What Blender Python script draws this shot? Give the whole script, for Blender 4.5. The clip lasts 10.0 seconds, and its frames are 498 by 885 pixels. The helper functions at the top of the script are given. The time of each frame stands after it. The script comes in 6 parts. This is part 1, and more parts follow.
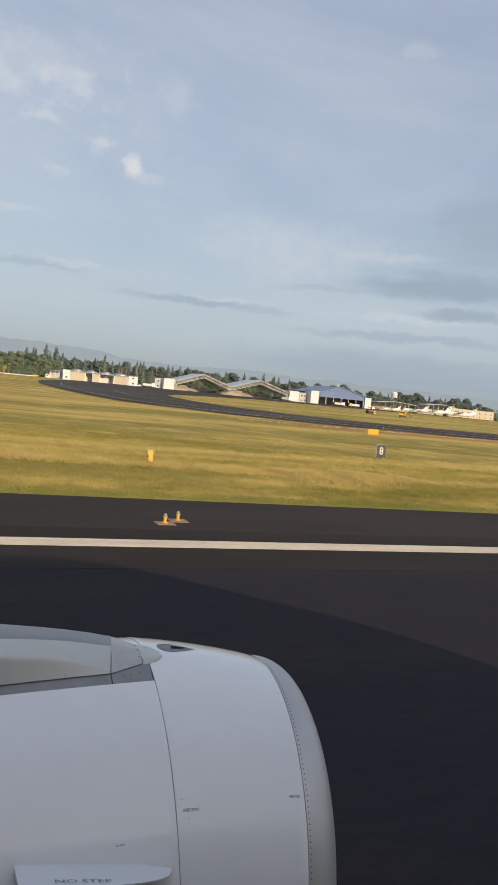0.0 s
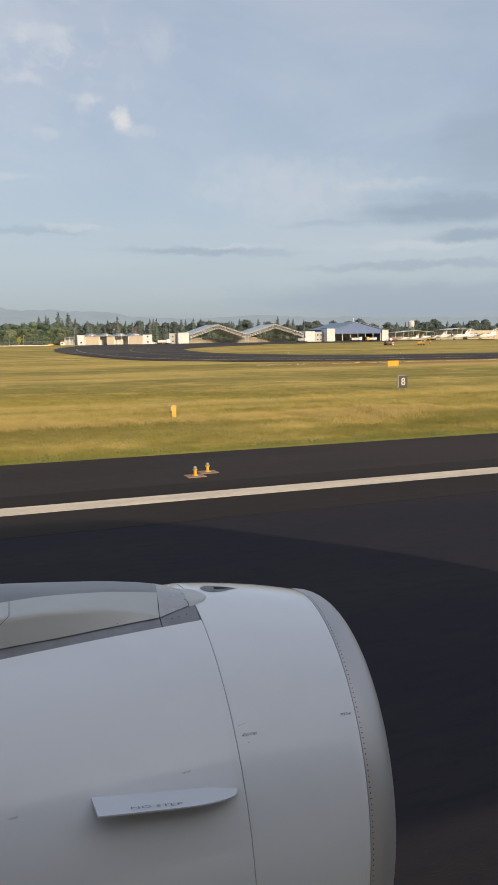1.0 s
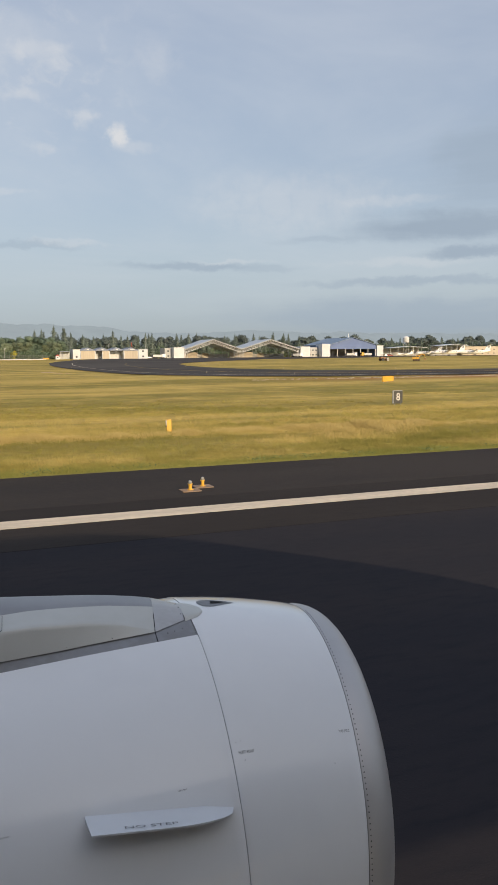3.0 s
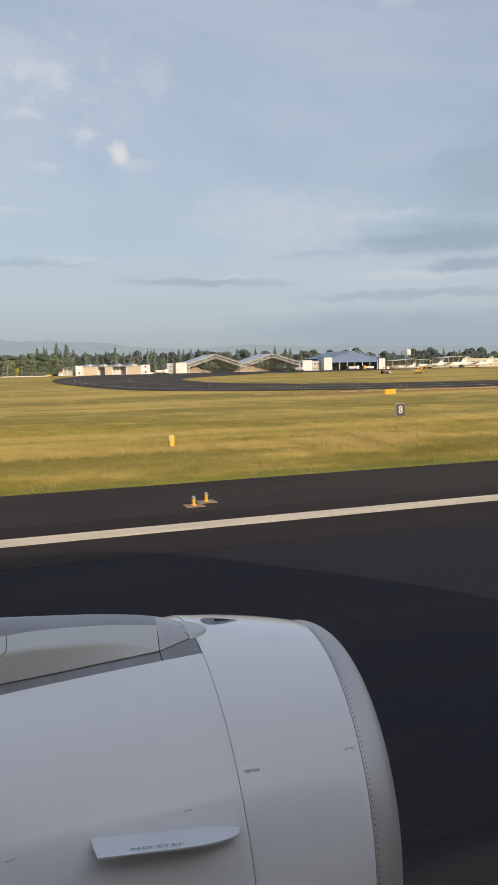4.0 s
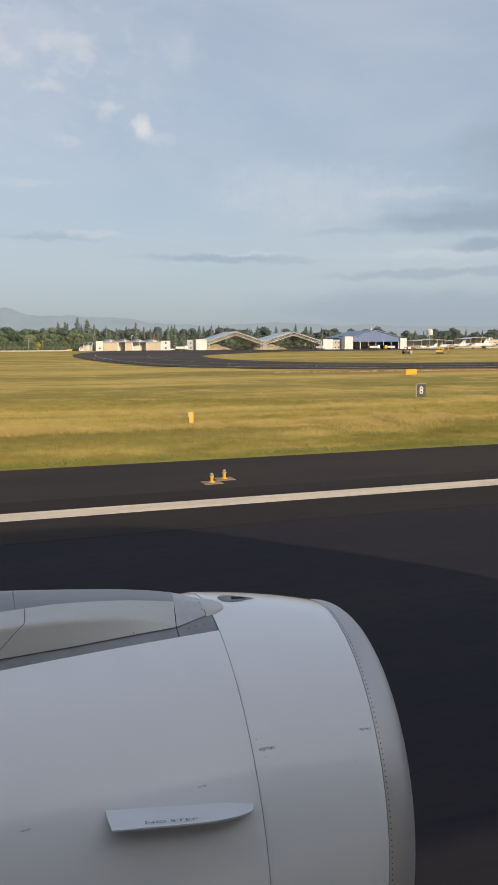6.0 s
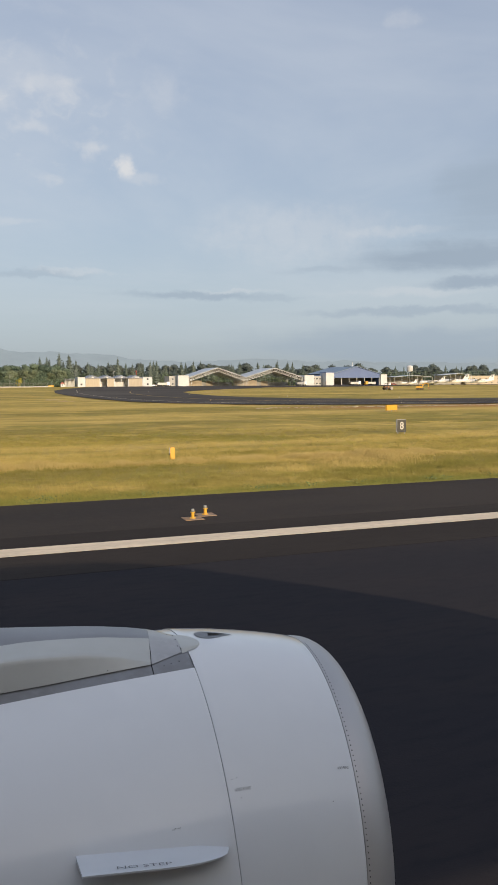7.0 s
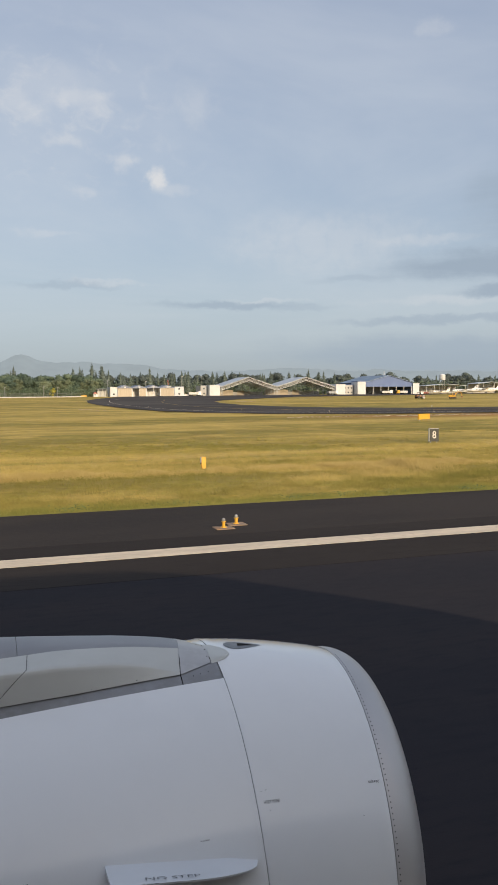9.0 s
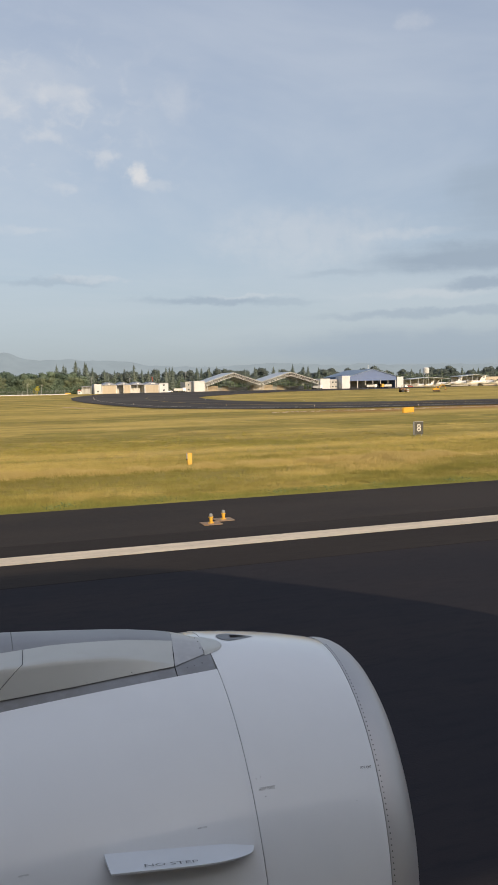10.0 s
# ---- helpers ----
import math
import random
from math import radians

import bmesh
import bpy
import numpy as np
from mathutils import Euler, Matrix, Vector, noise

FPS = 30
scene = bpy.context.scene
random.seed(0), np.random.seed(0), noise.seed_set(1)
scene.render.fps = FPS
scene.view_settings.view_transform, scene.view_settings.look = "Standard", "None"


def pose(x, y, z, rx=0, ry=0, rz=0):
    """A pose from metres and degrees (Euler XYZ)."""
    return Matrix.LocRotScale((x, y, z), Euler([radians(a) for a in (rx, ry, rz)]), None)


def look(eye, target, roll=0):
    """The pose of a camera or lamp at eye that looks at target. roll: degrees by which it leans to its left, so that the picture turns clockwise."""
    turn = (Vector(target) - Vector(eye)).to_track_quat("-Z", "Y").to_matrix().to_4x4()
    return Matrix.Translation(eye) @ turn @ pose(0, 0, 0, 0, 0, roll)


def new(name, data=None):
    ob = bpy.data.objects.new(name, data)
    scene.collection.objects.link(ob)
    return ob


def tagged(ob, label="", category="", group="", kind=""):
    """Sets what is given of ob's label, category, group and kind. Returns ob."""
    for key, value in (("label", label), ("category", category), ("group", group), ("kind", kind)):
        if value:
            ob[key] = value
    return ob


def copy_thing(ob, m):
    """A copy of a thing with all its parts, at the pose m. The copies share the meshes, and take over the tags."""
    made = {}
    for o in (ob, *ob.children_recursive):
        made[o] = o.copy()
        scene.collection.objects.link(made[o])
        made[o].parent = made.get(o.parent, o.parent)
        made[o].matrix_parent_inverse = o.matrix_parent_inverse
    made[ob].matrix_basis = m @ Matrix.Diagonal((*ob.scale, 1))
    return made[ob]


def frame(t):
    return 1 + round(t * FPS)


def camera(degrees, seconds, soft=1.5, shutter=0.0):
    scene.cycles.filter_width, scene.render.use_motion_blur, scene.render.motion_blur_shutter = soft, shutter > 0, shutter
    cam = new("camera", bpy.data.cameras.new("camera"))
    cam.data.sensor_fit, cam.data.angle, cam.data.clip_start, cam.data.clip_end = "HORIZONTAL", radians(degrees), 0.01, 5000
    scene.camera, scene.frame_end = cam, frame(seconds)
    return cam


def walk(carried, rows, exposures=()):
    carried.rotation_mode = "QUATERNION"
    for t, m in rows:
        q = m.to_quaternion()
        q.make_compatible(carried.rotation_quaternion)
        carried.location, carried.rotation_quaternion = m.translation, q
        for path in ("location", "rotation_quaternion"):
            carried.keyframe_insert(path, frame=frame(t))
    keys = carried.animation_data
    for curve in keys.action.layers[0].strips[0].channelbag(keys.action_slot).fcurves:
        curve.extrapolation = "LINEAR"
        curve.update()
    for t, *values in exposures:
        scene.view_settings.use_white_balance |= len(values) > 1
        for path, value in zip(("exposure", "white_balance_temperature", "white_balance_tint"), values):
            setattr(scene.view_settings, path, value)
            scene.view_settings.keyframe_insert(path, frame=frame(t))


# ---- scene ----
# ---- camera: held at a cabin window of an airliner, looking outboard and a little ahead ----
cam = camera(35.1, 10.0, soft=1.6)
PATH = [
    (0, (0.128, -0.535, 4.406), (0.893, 1.309, 4.282), 5.7),
    (0.5, (0.107, -0.653, 4.391), (0.803, 1.209, 4.169), -0.8),
    (1, (0.101, -0.644, 4.391), (0.81, 1.207, 4.13), -0.7),
    (1.5, (0.132, -0.635, 4.398), (0.867, 1.209, 4.156), 0.8),
    (2, (0.163, -0.57, 4.371), (0.884, 1.282, 4.149), 1.3),
    (2.2, (0.146, -0.562, 4.352), (0.896, 1.283, 4.166), 0.4),
    (3.3, (0.101, -0.611, 4.377), (0.813, 1.243, 4.139), -0.7),
    (3.5, (0.123, -0.602, 4.363), (0.828, 1.254, 4.123), -0.6),
    (4, (0.102, -0.616, 4.392), (0.82, 1.242, 4.204), -1.1),
    (4.5, (0.127, -0.596, 4.386), (0.836, 1.268, 4.24), -0.6),
    (5, (0.107, -0.621, 4.415), (0.792, 1.251, 4.256), -1.4),
    (5.5, (0.114, -0.613, 4.394), (0.772, 1.26, 4.149), -2.3),
    (5.7, (0.097, -0.577, 4.394), (0.767, 1.292, 4.151), 0.0),
    (6.8, (0.148, -0.582, 4.358), (0.824, 1.289, 4.158), -1.3),
    (7, (0.138, -0.586, 4.379), (0.855, 1.275, 4.226), -0.2),
    (7.5, (0.141, -0.616, 4.382), (0.836, 1.253, 4.235), -1.7),
    (8, (0.122, -0.598, 4.388), (0.811, 1.273, 4.23), 0.6),
    (8.5, (0.111, -0.588, 4.376), (0.775, 1.294, 4.245), 0.6),
    (9, (0.15, -0.584, 4.381), (0.793, 1.305, 4.252), -0.4),
    (9.5, (0.125, -0.616, 4.413), (0.803, 1.261, 4.29), -1.8),
    (10, (0.107, -0.634, 4.379), (0.785, 1.243, 4.238), -1.1),
]
walk(cam, [(t, look(eye, target, roll)) for t, eye, target, roll in PATH], exposures=[(0.0, 0.0), (10.0, 0.0)])

# ---- sky and sun: low morning sun behind the aircraft, thin cloud ----
SUN_WAY = Vector((-0.25, 1.0, -0.297)).normalized()
SUN_EL = math.asin(-SUN_WAY.z)
SUN_AZ = math.atan2(-SUN_WAY.x, -SUN_WAY.y)
SKY_STRENGTH = 0.1

sun_data = bpy.data.lights.new("sun", "SUN")
sun_data.energy, sun_data.angle, sun_data.color = 4.6, radians(0.6), (1.0, 0.77, 0.50)
sun = new("sun", sun_data)
sun.matrix_world = look((0, -30, 40), Vector((0, -30, 40)) + SUN_WAY)


class Net:
    """Small helper to write node trees as expressions."""

    def __init__(self, tree):
        self.tree = tree
        tree.nodes.clear()

    def node(self, kind):
        return self.tree.nodes.new(kind)

    def put(self, socket, v):
        if isinstance(v, bpy.types.NodeSocket):
            self.tree.links.new(v, socket)
        elif v is not None:
            socket.default_value = v

    def math(self, op, a, b=None, c=None, clamp=False):
        n = self.node("ShaderNodeMath")
        n.operation, n.use_clamp = op, clamp
        for k, v in enumerate((a, b, c)):
            self.put(n.inputs[k], v)
        return n.outputs[0]

    def mix(self, f, a, b, kind="MIX"):
        n = self.node("ShaderNodeMix")
        n.data_type, n.blend_type = "RGBA", kind
        self.put(n.inputs[0], f)
        self.put(n.inputs[6], a if not isinstance(a, tuple) else (*a[:3], 1))
        self.put(n.inputs[7], b if not isinstance(b, tuple) else (*b[:3], 1))
        return n.outputs[2]

    def noise(self, vec, scale, detail=4.0, rough=0.55, distort=0.0):
        n = self.node("ShaderNodeTexNoise")
        self.put(n.inputs["Vector"], vec)
        n.inputs["Scale"].default_value = scale
        n.inputs["Detail"].default_value = detail
        n.inputs["Roughness"].default_value = rough
        n.inputs["Distortion"].default_value = distort
        return n.outputs["Fac"]

    def span(self, v, lo, hi, a=0.0, b=1.0):
        n = self.node("ShaderNodeMapRange")
        n.interpolation_type = "SMOOTHSTEP"
        for k, w in enumerate((v, lo, hi, a, b)):
            self.put(n.inputs[k], w)
        return n.outputs[0]

    def stretch(self, vec, scale, loc=(0, 0, 0)):
        n = self.node("ShaderNodeMapping")
        self.put(n.inputs["Vector"], vec)
        n.inputs["Scale"].default_value = scale
        n.inputs["Location"].default_value = loc
        return n.outputs[0]


def make_world():
    world = bpy.data.worlds.new("sky")
    world.use_nodes = True
    scene.world = world
    n = Net(world.node_tree)
    sky = n.node("ShaderNodeTexSky")
    sky.sky_type, sky.sun_disc = "NISHITA", False
    sky.sun_elevation, sky.sun_rotation = SUN_EL, SUN_AZ
    sky.air_density, sky.dust_density, sky.ozone_density = 1.0, 1.6, 1.5
    way = n.node("ShaderNodeTexCoord").outputs["Generated"]
    xyz = n.node("ShaderNodeSeparateXYZ")
    n.put(xyz.inputs[0], way)
    x, y, z = xyz.outputs
    az = n.math("MULTIPLY", n.math("ARCTAN2", x, y), 57.2958)
    el = n.math("MULTIPLY", n.math("ARCSINE", z), 57.2958)
    up = n.math("MAXIMUM", z, 0.0)
    # cloud sheet seen in perspective
    flat = n.node("ShaderNodeCombineXYZ")
    low = n.math("ADD", up, 0.10)
    n.put(flat.inputs[0], n.math("DIVIDE", x, low))
    n.put(flat.inputs[1], n.math("DIVIDE", y, low))
    veil = n.noise(flat.outputs[0], 0.55, 6.0, 0.6, 0.4)
    ang = n.node("ShaderNodeCombineXYZ")
    n.put(ang.inputs[0], az)
    n.put(ang.inputs[1], el)
    fine = n.noise(ang.outputs[0], 0.75, 6.0, 0.62, 0.3)
    streak = n.noise(n.stretch(ang.outputs[0], (0.06, 0.85, 1.0)), 1.0, 6.0, 0.6, 0.6)
    # ragged borders: bend the directions a little before the clouds are laid out
    bend_a = n.noise(n.stretch(ang.outputs[0], (1.0, 1.0, 1.0), (31.0, 7.0, 0.0)), 0.5, 5.0, 0.6)
    bend_e = n.noise(n.stretch(ang.outputs[0], (0.6, 1.0, 1.0), (5.0, 19.0, 0.0)), 0.6, 5.0, 0.6)
    az = n.math("ADD", az, n.math("MULTIPLY_ADD", bend_a, 3.4, -1.7))
    el = n.math("ADD", el, n.math("MULTIPLY_ADD", bend_e, 1.5, -0.75))

    def blob(a, e, w, h, lo, hi, tex):
        """A soft cloud centred at azimuth a, elevation e, with ragged borders."""
        p = n.math("POWER", n.math("DIVIDE", n.math("SUBTRACT", az, a), w), 2.0)
        q = n.math("POWER", n.math("DIVIDE", n.math("SUBTRACT", el, e), h), 2.0)
        g = n.math("EXPONENT", n.math("MULTIPLY", n.math("ADD", p, q), -1.0))
        return n.span(n.math("MULTIPLY", g, n.math("ADD", tex, 0.30)), lo, hi)

    colour = sky.outputs[0]
    colour = n.mix(0.55, colour, SKY_PALE)
    colour = n.mix(n.span(veil, 0.32, 0.68, 0.0, 0.55), colour, SKY_VEIL)
    colour = n.mix(n.span(up, 0.26, 0.60, 0.0, 0.34), colour, SKY_DEEP)
    colour = n.mix(n.math("EXPONENT", n.math("MULTIPLY", up, -6.5)), colour, SKY_HAZE)
    colour = n.mix(n.math("EXPONENT", n.math("MULTIPLY", up, -19.5)), colour, SKY_MURK)
    # a loose field of small puffs
    ang_puff = n.noise(n.stretch(ang.outputs[0], (0.55, 0.85, 1.0), (3.0, 11.0, 0.0)), 1.0, 6.0, 0.6, 0.5)
    far = n.math("ADD", n.math("POWER", n.math("DIVIDE", n.math("SUBTRACT", az, 5.5), 8.0), 2.0), n.math("POWER", n.math("DIVIDE", n.math("SUBTRACT", el, 18.5), 4.2), 2.0))
    field = n.math("EXPONENT", n.math("MULTIPLY", far, -1.0))
    colour = n.mix(n.math("MULTIPLY", field, n.span(ang_puff, 0.48, 0.74, 0.0, 0.36)), colour, SKY_WHITE)
    for a, e, w, h, k in LIGHT_CLOUDS:
        colour = n.mix(n.math("MULTIPLY", blob(a, e, w, h, 0.22, 0.85, fine), k), colour, SKY_WHITE)
    for a, e, w, h, k in DARK_CLOUDS:
        colour = n.mix(n.math("MULTIPLY", blob(a, e, w, h, 0.12, 0.74, streak), k), colour, SKY_GREY)
    # wide bright haze round the sun, as under thin cloud
    dot = n.node("ShaderNodeVectorMath")
    dot.operation = "DOT_PRODUCT"
    n.put(dot.inputs[0], way)
    dot.inputs[1].default_value = -SUN_WAY
    glow = n.math("POWER", n.math("MAXIMUM", dot.outputs["Value"], 0.0), 4.0)
    colour = n.mix(n.math("MULTIPLY", glow, n.span(z, -0.02, 0.05)), colour, SUN_HAZE, "ADD")
    back = n.node("ShaderNodeBackground")
    n.put(back.inputs[0], colour)
    back.inputs[1].default_value = SKY_STRENGTH
    out = n.node("ShaderNodeOutputWorld")
    n.put(out.inputs[0], back.outputs[0])


SKY_PALE = (4.5, 5.25, 6.95)
SKY_DEEP = (3.7, 4.35, 5.75)
SKY_VEIL = (5.9, 6.35, 7.1)
SKY_HAZE = (5.6, 6.6, 7.15)
SKY_MURK = (3.15, 3.40, 3.42)
SKY_WHITE = (7.0, 7.1, 7.3)
SKY_GREY = (3.35, 4.1, 5.0)
SUN_HAZE = (13.5, 11.6, 9.4)
LIGHT_CLOUDS = [
    (12.3, 14.8, 0.95, 0.95, 0.95), (13.6, 14.1, 1.8, 0.6, 0.3), (10.0, 15.7, 1.3, 0.8, 0.55), (6.1, 17.0, 1.6, 0.6, 0.38),
    (7.4, 13.7, 1.2, 0.5, 0.32), (7.2, 19.6, 2.4, 0.8, 0.34), (4.2, 18.6, 1.4, 0.9, 0.32), (8.6, 18.9, 1.3, 0.6, 0.34),
    (2.4, 19.2, 2.0, 0.9, 0.30), (4.6, 11.0, 2.6, 0.35, 0.25), (5.0, 20.4, 4.0, 1.6, 0.16), (15.2, 19.4, 2.0, 1.6, 0.20),
    (24.4, 10.5, 9.0, 2.5, 0.3), (31.4, 10.4, 5.0, 0.5, 0.25), (32.4, 6.3, 7.0, 0.5, 0.25), (32.0, 23.5, 1.6, 0.7, 0.22),
    (9.0, 7.7, 3.5, 0.25, 0.30), (20.0, 6.5, 3.5, 0.22, 0.25)]
DARK_CLOUDS = [
    (35.4, 8.6, 8.5, 1.1, 0.9), (36.8, 6.9, 3.5, 0.45, 0.8), (16.8, 6.2, 5.5, 0.30, 0.6), (33.0, 4.9, 9.0, 0.34, 0.5),
    (26.5, 7.9, 3.6, 0.30, 0.3), (6.0, 7.5, 4.0, 0.26, 0.35), (33.0, 2.5, 14.0, 1.6, 0.6), (38.0, 12.6, 4.5, 3.0, 0.55),
    (22.0, 6.0, 3.5, 0.30, 0.3)]
make_world()

# ---- materials ----


def surface(name, colours, rough=0.6, metal=0.0, coarse=0.5, fine=12.0, bump=0.0, bump_size=20.0, coat=0.0, coat_rough=0.05,
            along=(1.0, 1.0, 1.0), through_light=0.0, per_piece=0.0, rough_var=0.1, per_object=0.0, gloss=0.5):
    """A procedural surface: two or three colours mixed by coarse and fine noise in metres, with relief."""
    m = bpy.data.materials.new(name)
    m.use_nodes = True
    n = Net(m.node_tree)
    where = n.node("ShaderNodeNewGeometry")
    pos = n.stretch(where.outputs["Position"], along)
    big, small = n.noise(pos, coarse, 4.0), n.noise(pos, fine, 3.0)
    a, b = colours[0], colours[1]
    c = colours[2] if len(colours) > 2 else b
    colour = n.mix(n.span(big, 0.36, 0.64), a, b)
    colour = n.mix(n.span(small, 0.45, 0.75, 0.0, 0.6), colour, c)
    if per_piece:
        dim = n.math("MULTIPLY_ADD", where.outputs["Random Per Island"], per_piece, 1.0 - per_piece / 2)
        colour = n.mix(1.0, colour, n_grey(n, dim), "MULTIPLY")
    if per_object:
        dim = n.math("MULTIPLY_ADD", n.node("ShaderNodeObjectInfo").outputs["Random"], per_object, 1.0 - per_object / 2)
        colour = n.mix(1.0, colour, n_grey(n, dim), "MULTIPLY")
    s = n.node("ShaderNodeBsdfPrincipled")
    n.put(s.inputs["Base Color"], colour)
    n.put(s.inputs["Roughness"], n.math("MULTIPLY_ADD", small, rough_var, rough - rough_var / 2))
    s.inputs["Metallic"].default_value = metal
    s.inputs["Specular IOR Level"].default_value = gloss
    s.inputs["Coat Weight"].default_value = coat
    s.inputs["Coat Roughness"].default_value = coat_rough
    if bump:
        b = n.node("ShaderNodeBump")
        b.inputs["Strength"].default_value = 1.0
        b.inputs["Distance"].default_value = bump
        n.put(b.inputs["Height"], n.noise(pos, bump_size, 3.0))
        n.put(s.inputs["Normal"], b.outputs[0])
    out = n.node("ShaderNodeOutputMaterial")
    if through_light:
        thin, both = n.node("ShaderNodeBsdfTranslucent"), n.node("ShaderNodeMixShader")
        n.put(thin.inputs[0], colour)
        both.inputs[0].default_value = through_light
        n.put(both.inputs[1], s.outputs[0])
        n.put(both.inputs[2], thin.outputs[0])
        n.put(out.inputs[0], both.outputs[0])
    else:
        n.put(out.inputs[0], s.outputs[0])
    return m


def n_grey(n, v):
    c = n.node("ShaderNodeCombineXYZ")
    for k in range(3):
        n.put(c.inputs[k], v)
    return c.outputs[0]


def grass_surface(name, leaf):
    """Mown and drying grass: green and straw in long drifts that run beside the runway."""
    m = bpy.data.materials.new(name)
    m.use_nodes = True
    n = Net(m.node_tree)
    where = n.node("ShaderNodeNewGeometry")
    pos = where.outputs["Position"]
    drift = n.noise(n.stretch(pos, (0.045, 0.05, 0.1)), 1.0, 8.0, 0.68, 0.6)
    patch = n.noise(n.stretch(pos, (0.16, 0.18, 0.3)), 1.0, 7.0, 0.6)
    grain = n.noise(n.stretch(pos, (0.7, 1.0, 1.0)), 1.6, 4.0, 0.6)
    shade = n.noise(n.stretch(pos, (0.075, 0.07, 0.3), (13.0, 4.0, 0.0)), 1.0, 8.0, 0.66, 0.4)
    colour = n.mix(n.span(drift, 0.37, 0.63), GRASS_GREEN, GRASS_STRAW)
    colour = n.mix(n.span(patch, 0.48, 0.68, 0.0, 0.8), colour, GRASS_GOLD)
    colour = n.mix(n.span(shade, 0.50, 0.72, 0.0, 0.45), colour, GRASS_BROWN)
    colour = n.mix(n.span(grain, 0.46, 0.70, 0.0, 0.38), colour, GRASS_DARK)
    tuft = n.noise(n.stretch(pos, (0.28, 0.36, 0.3), (7.0, 2.0, 0.0)), 1.0, 7.0, 0.72, 0.3)
    colour = n.mix(1.0, colour, n_grey(n, n.span(tuft, 0.34, 0.66, 0.88, 1.12)), "MULTIPLY")
    # long bands of straw and of fresher growth, drawn out beside the runway
    band = n.noise(n.stretch(pos, (0.012, 0.075, 0.1), (2.0, 5.0, 0.0)), 1.0, 4.0, 0.55, 0.5)
    colour = n.mix(n.span(band, 0.48, 0.62, 0.0, 0.72), colour, GRASS_GOLD)
    colour = n.mix(n.span(band, 0.34, 0.48, 0.72, 0.0), colour, GRASS_OLIVE)
    speck = n.noise(n.stretch(pos, (0.42, 0.9, 0.25), (3.0, 9.0, 0.0)), 3.2, 3.0, 0.6)
    colour = n.mix(1.0, colour, n_grey(n, n.span(speck, 0.36, 0.64, 0.91, 1.09)), "MULTIPLY")
    # fresher green along the pavement, a strip of tall dry grass farther in
    xyz = n.node("ShaderNodeSeparateXYZ")
    n.put(xyz.inputs[0], pos)
    y = n.math("ADD", xyz.outputs[1], n.math("MULTIPLY", patch, 2.0))
    colour = n.mix(n.span(y, 29.6, 31.2, 0.7, 0.0), colour, GRASS_FRESH)
    # darker olive strip in front of the tall dry grass
    front_strip = n.math("MULTIPLY", n.span(y, 36.4, 37.6), n.span(y, 38.6, 40.0, 1.0, 0.0))
    colour = n.mix(n.math("MULTIPLY", front_strip, 0.55), colour, GRASS_OLIVE)
    # worn red earth showing along the taxiway
    bare = n.math("MULTIPLY", n.span(y, 99.0, 109.0), n.span(y, 114.0, 117.5, 1.0, 0.0))
    bare = n.math("MULTIPLY", n.math("MULTIPLY", bare, n.span(drift, 0.30, 0.50)), n.span(xyz.outputs[0], 40.0, 65.0))
    colour = n.mix(n.math("MULTIPLY", bare, 0.9), colour, RED_EARTH)
    # ground colour raised to make up for the low sun grazing it
    if not leaf:
        colour = n.mix(1.0, colour, (1.62, 1.50, 0.96), "MULTIPLY")
    if leaf:
        colour = n.mix(1.0, colour, (1.28, 1.32, 1.14), "MULTIPLY")
        dim = n.math("MULTIPLY_ADD", where.outputs["Random Per Island"], 0.26, 0.93)
        colour = n.mix(1.0, colour, n_grey(n, dim), "MULTIPLY")
    s = n.node("ShaderNodeBsdfPrincipled")
    n.put(s.inputs["Base Color"], colour)
    s.inputs["Roughness"].default_value = 0.8
    s.inputs["Specular IOR Level"].default_value = 0.15
    if not leaf:
        b = n.node("ShaderNodeBump")
        b.inputs["Distance"].default_value = 0.12
        n.put(b.inputs["Height"], n.noise(n.stretch(pos, (0.7, 1.6, 1.0)), 1.2, 5.0, 0.7))
        n.put(s.inputs["Normal"], b.outputs[0])
    out = n.node("ShaderNodeOutputMaterial")
    if leaf:
        # thin blades let some of the light through
        thin, both = n.node("ShaderNodeBsdfTranslucent"), n.node("ShaderNodeMixShader")
        n.put(thin.inputs[0], colour)
        both.inputs[0].default_value = 0.28
        n.put(both.inputs[1], s.outputs[0])
        n.put(both.inputs[2], thin.outputs[0])
        n.put(out.inputs[0], both.outputs[0])
    else:
        n.put(out.inputs[0], s.outputs[0])
    return m


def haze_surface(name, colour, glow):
    """Far hills, with the pale air before them painted on as a faint glow."""
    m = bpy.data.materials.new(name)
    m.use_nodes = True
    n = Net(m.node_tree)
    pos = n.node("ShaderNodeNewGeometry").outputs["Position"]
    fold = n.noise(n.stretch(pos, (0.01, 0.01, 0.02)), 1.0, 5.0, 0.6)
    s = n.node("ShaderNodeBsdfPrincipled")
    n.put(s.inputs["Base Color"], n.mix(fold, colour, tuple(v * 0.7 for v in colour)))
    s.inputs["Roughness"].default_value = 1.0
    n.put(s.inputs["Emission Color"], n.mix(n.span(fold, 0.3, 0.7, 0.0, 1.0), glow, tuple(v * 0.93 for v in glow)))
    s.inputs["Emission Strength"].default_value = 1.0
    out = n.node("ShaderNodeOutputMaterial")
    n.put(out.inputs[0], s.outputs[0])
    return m


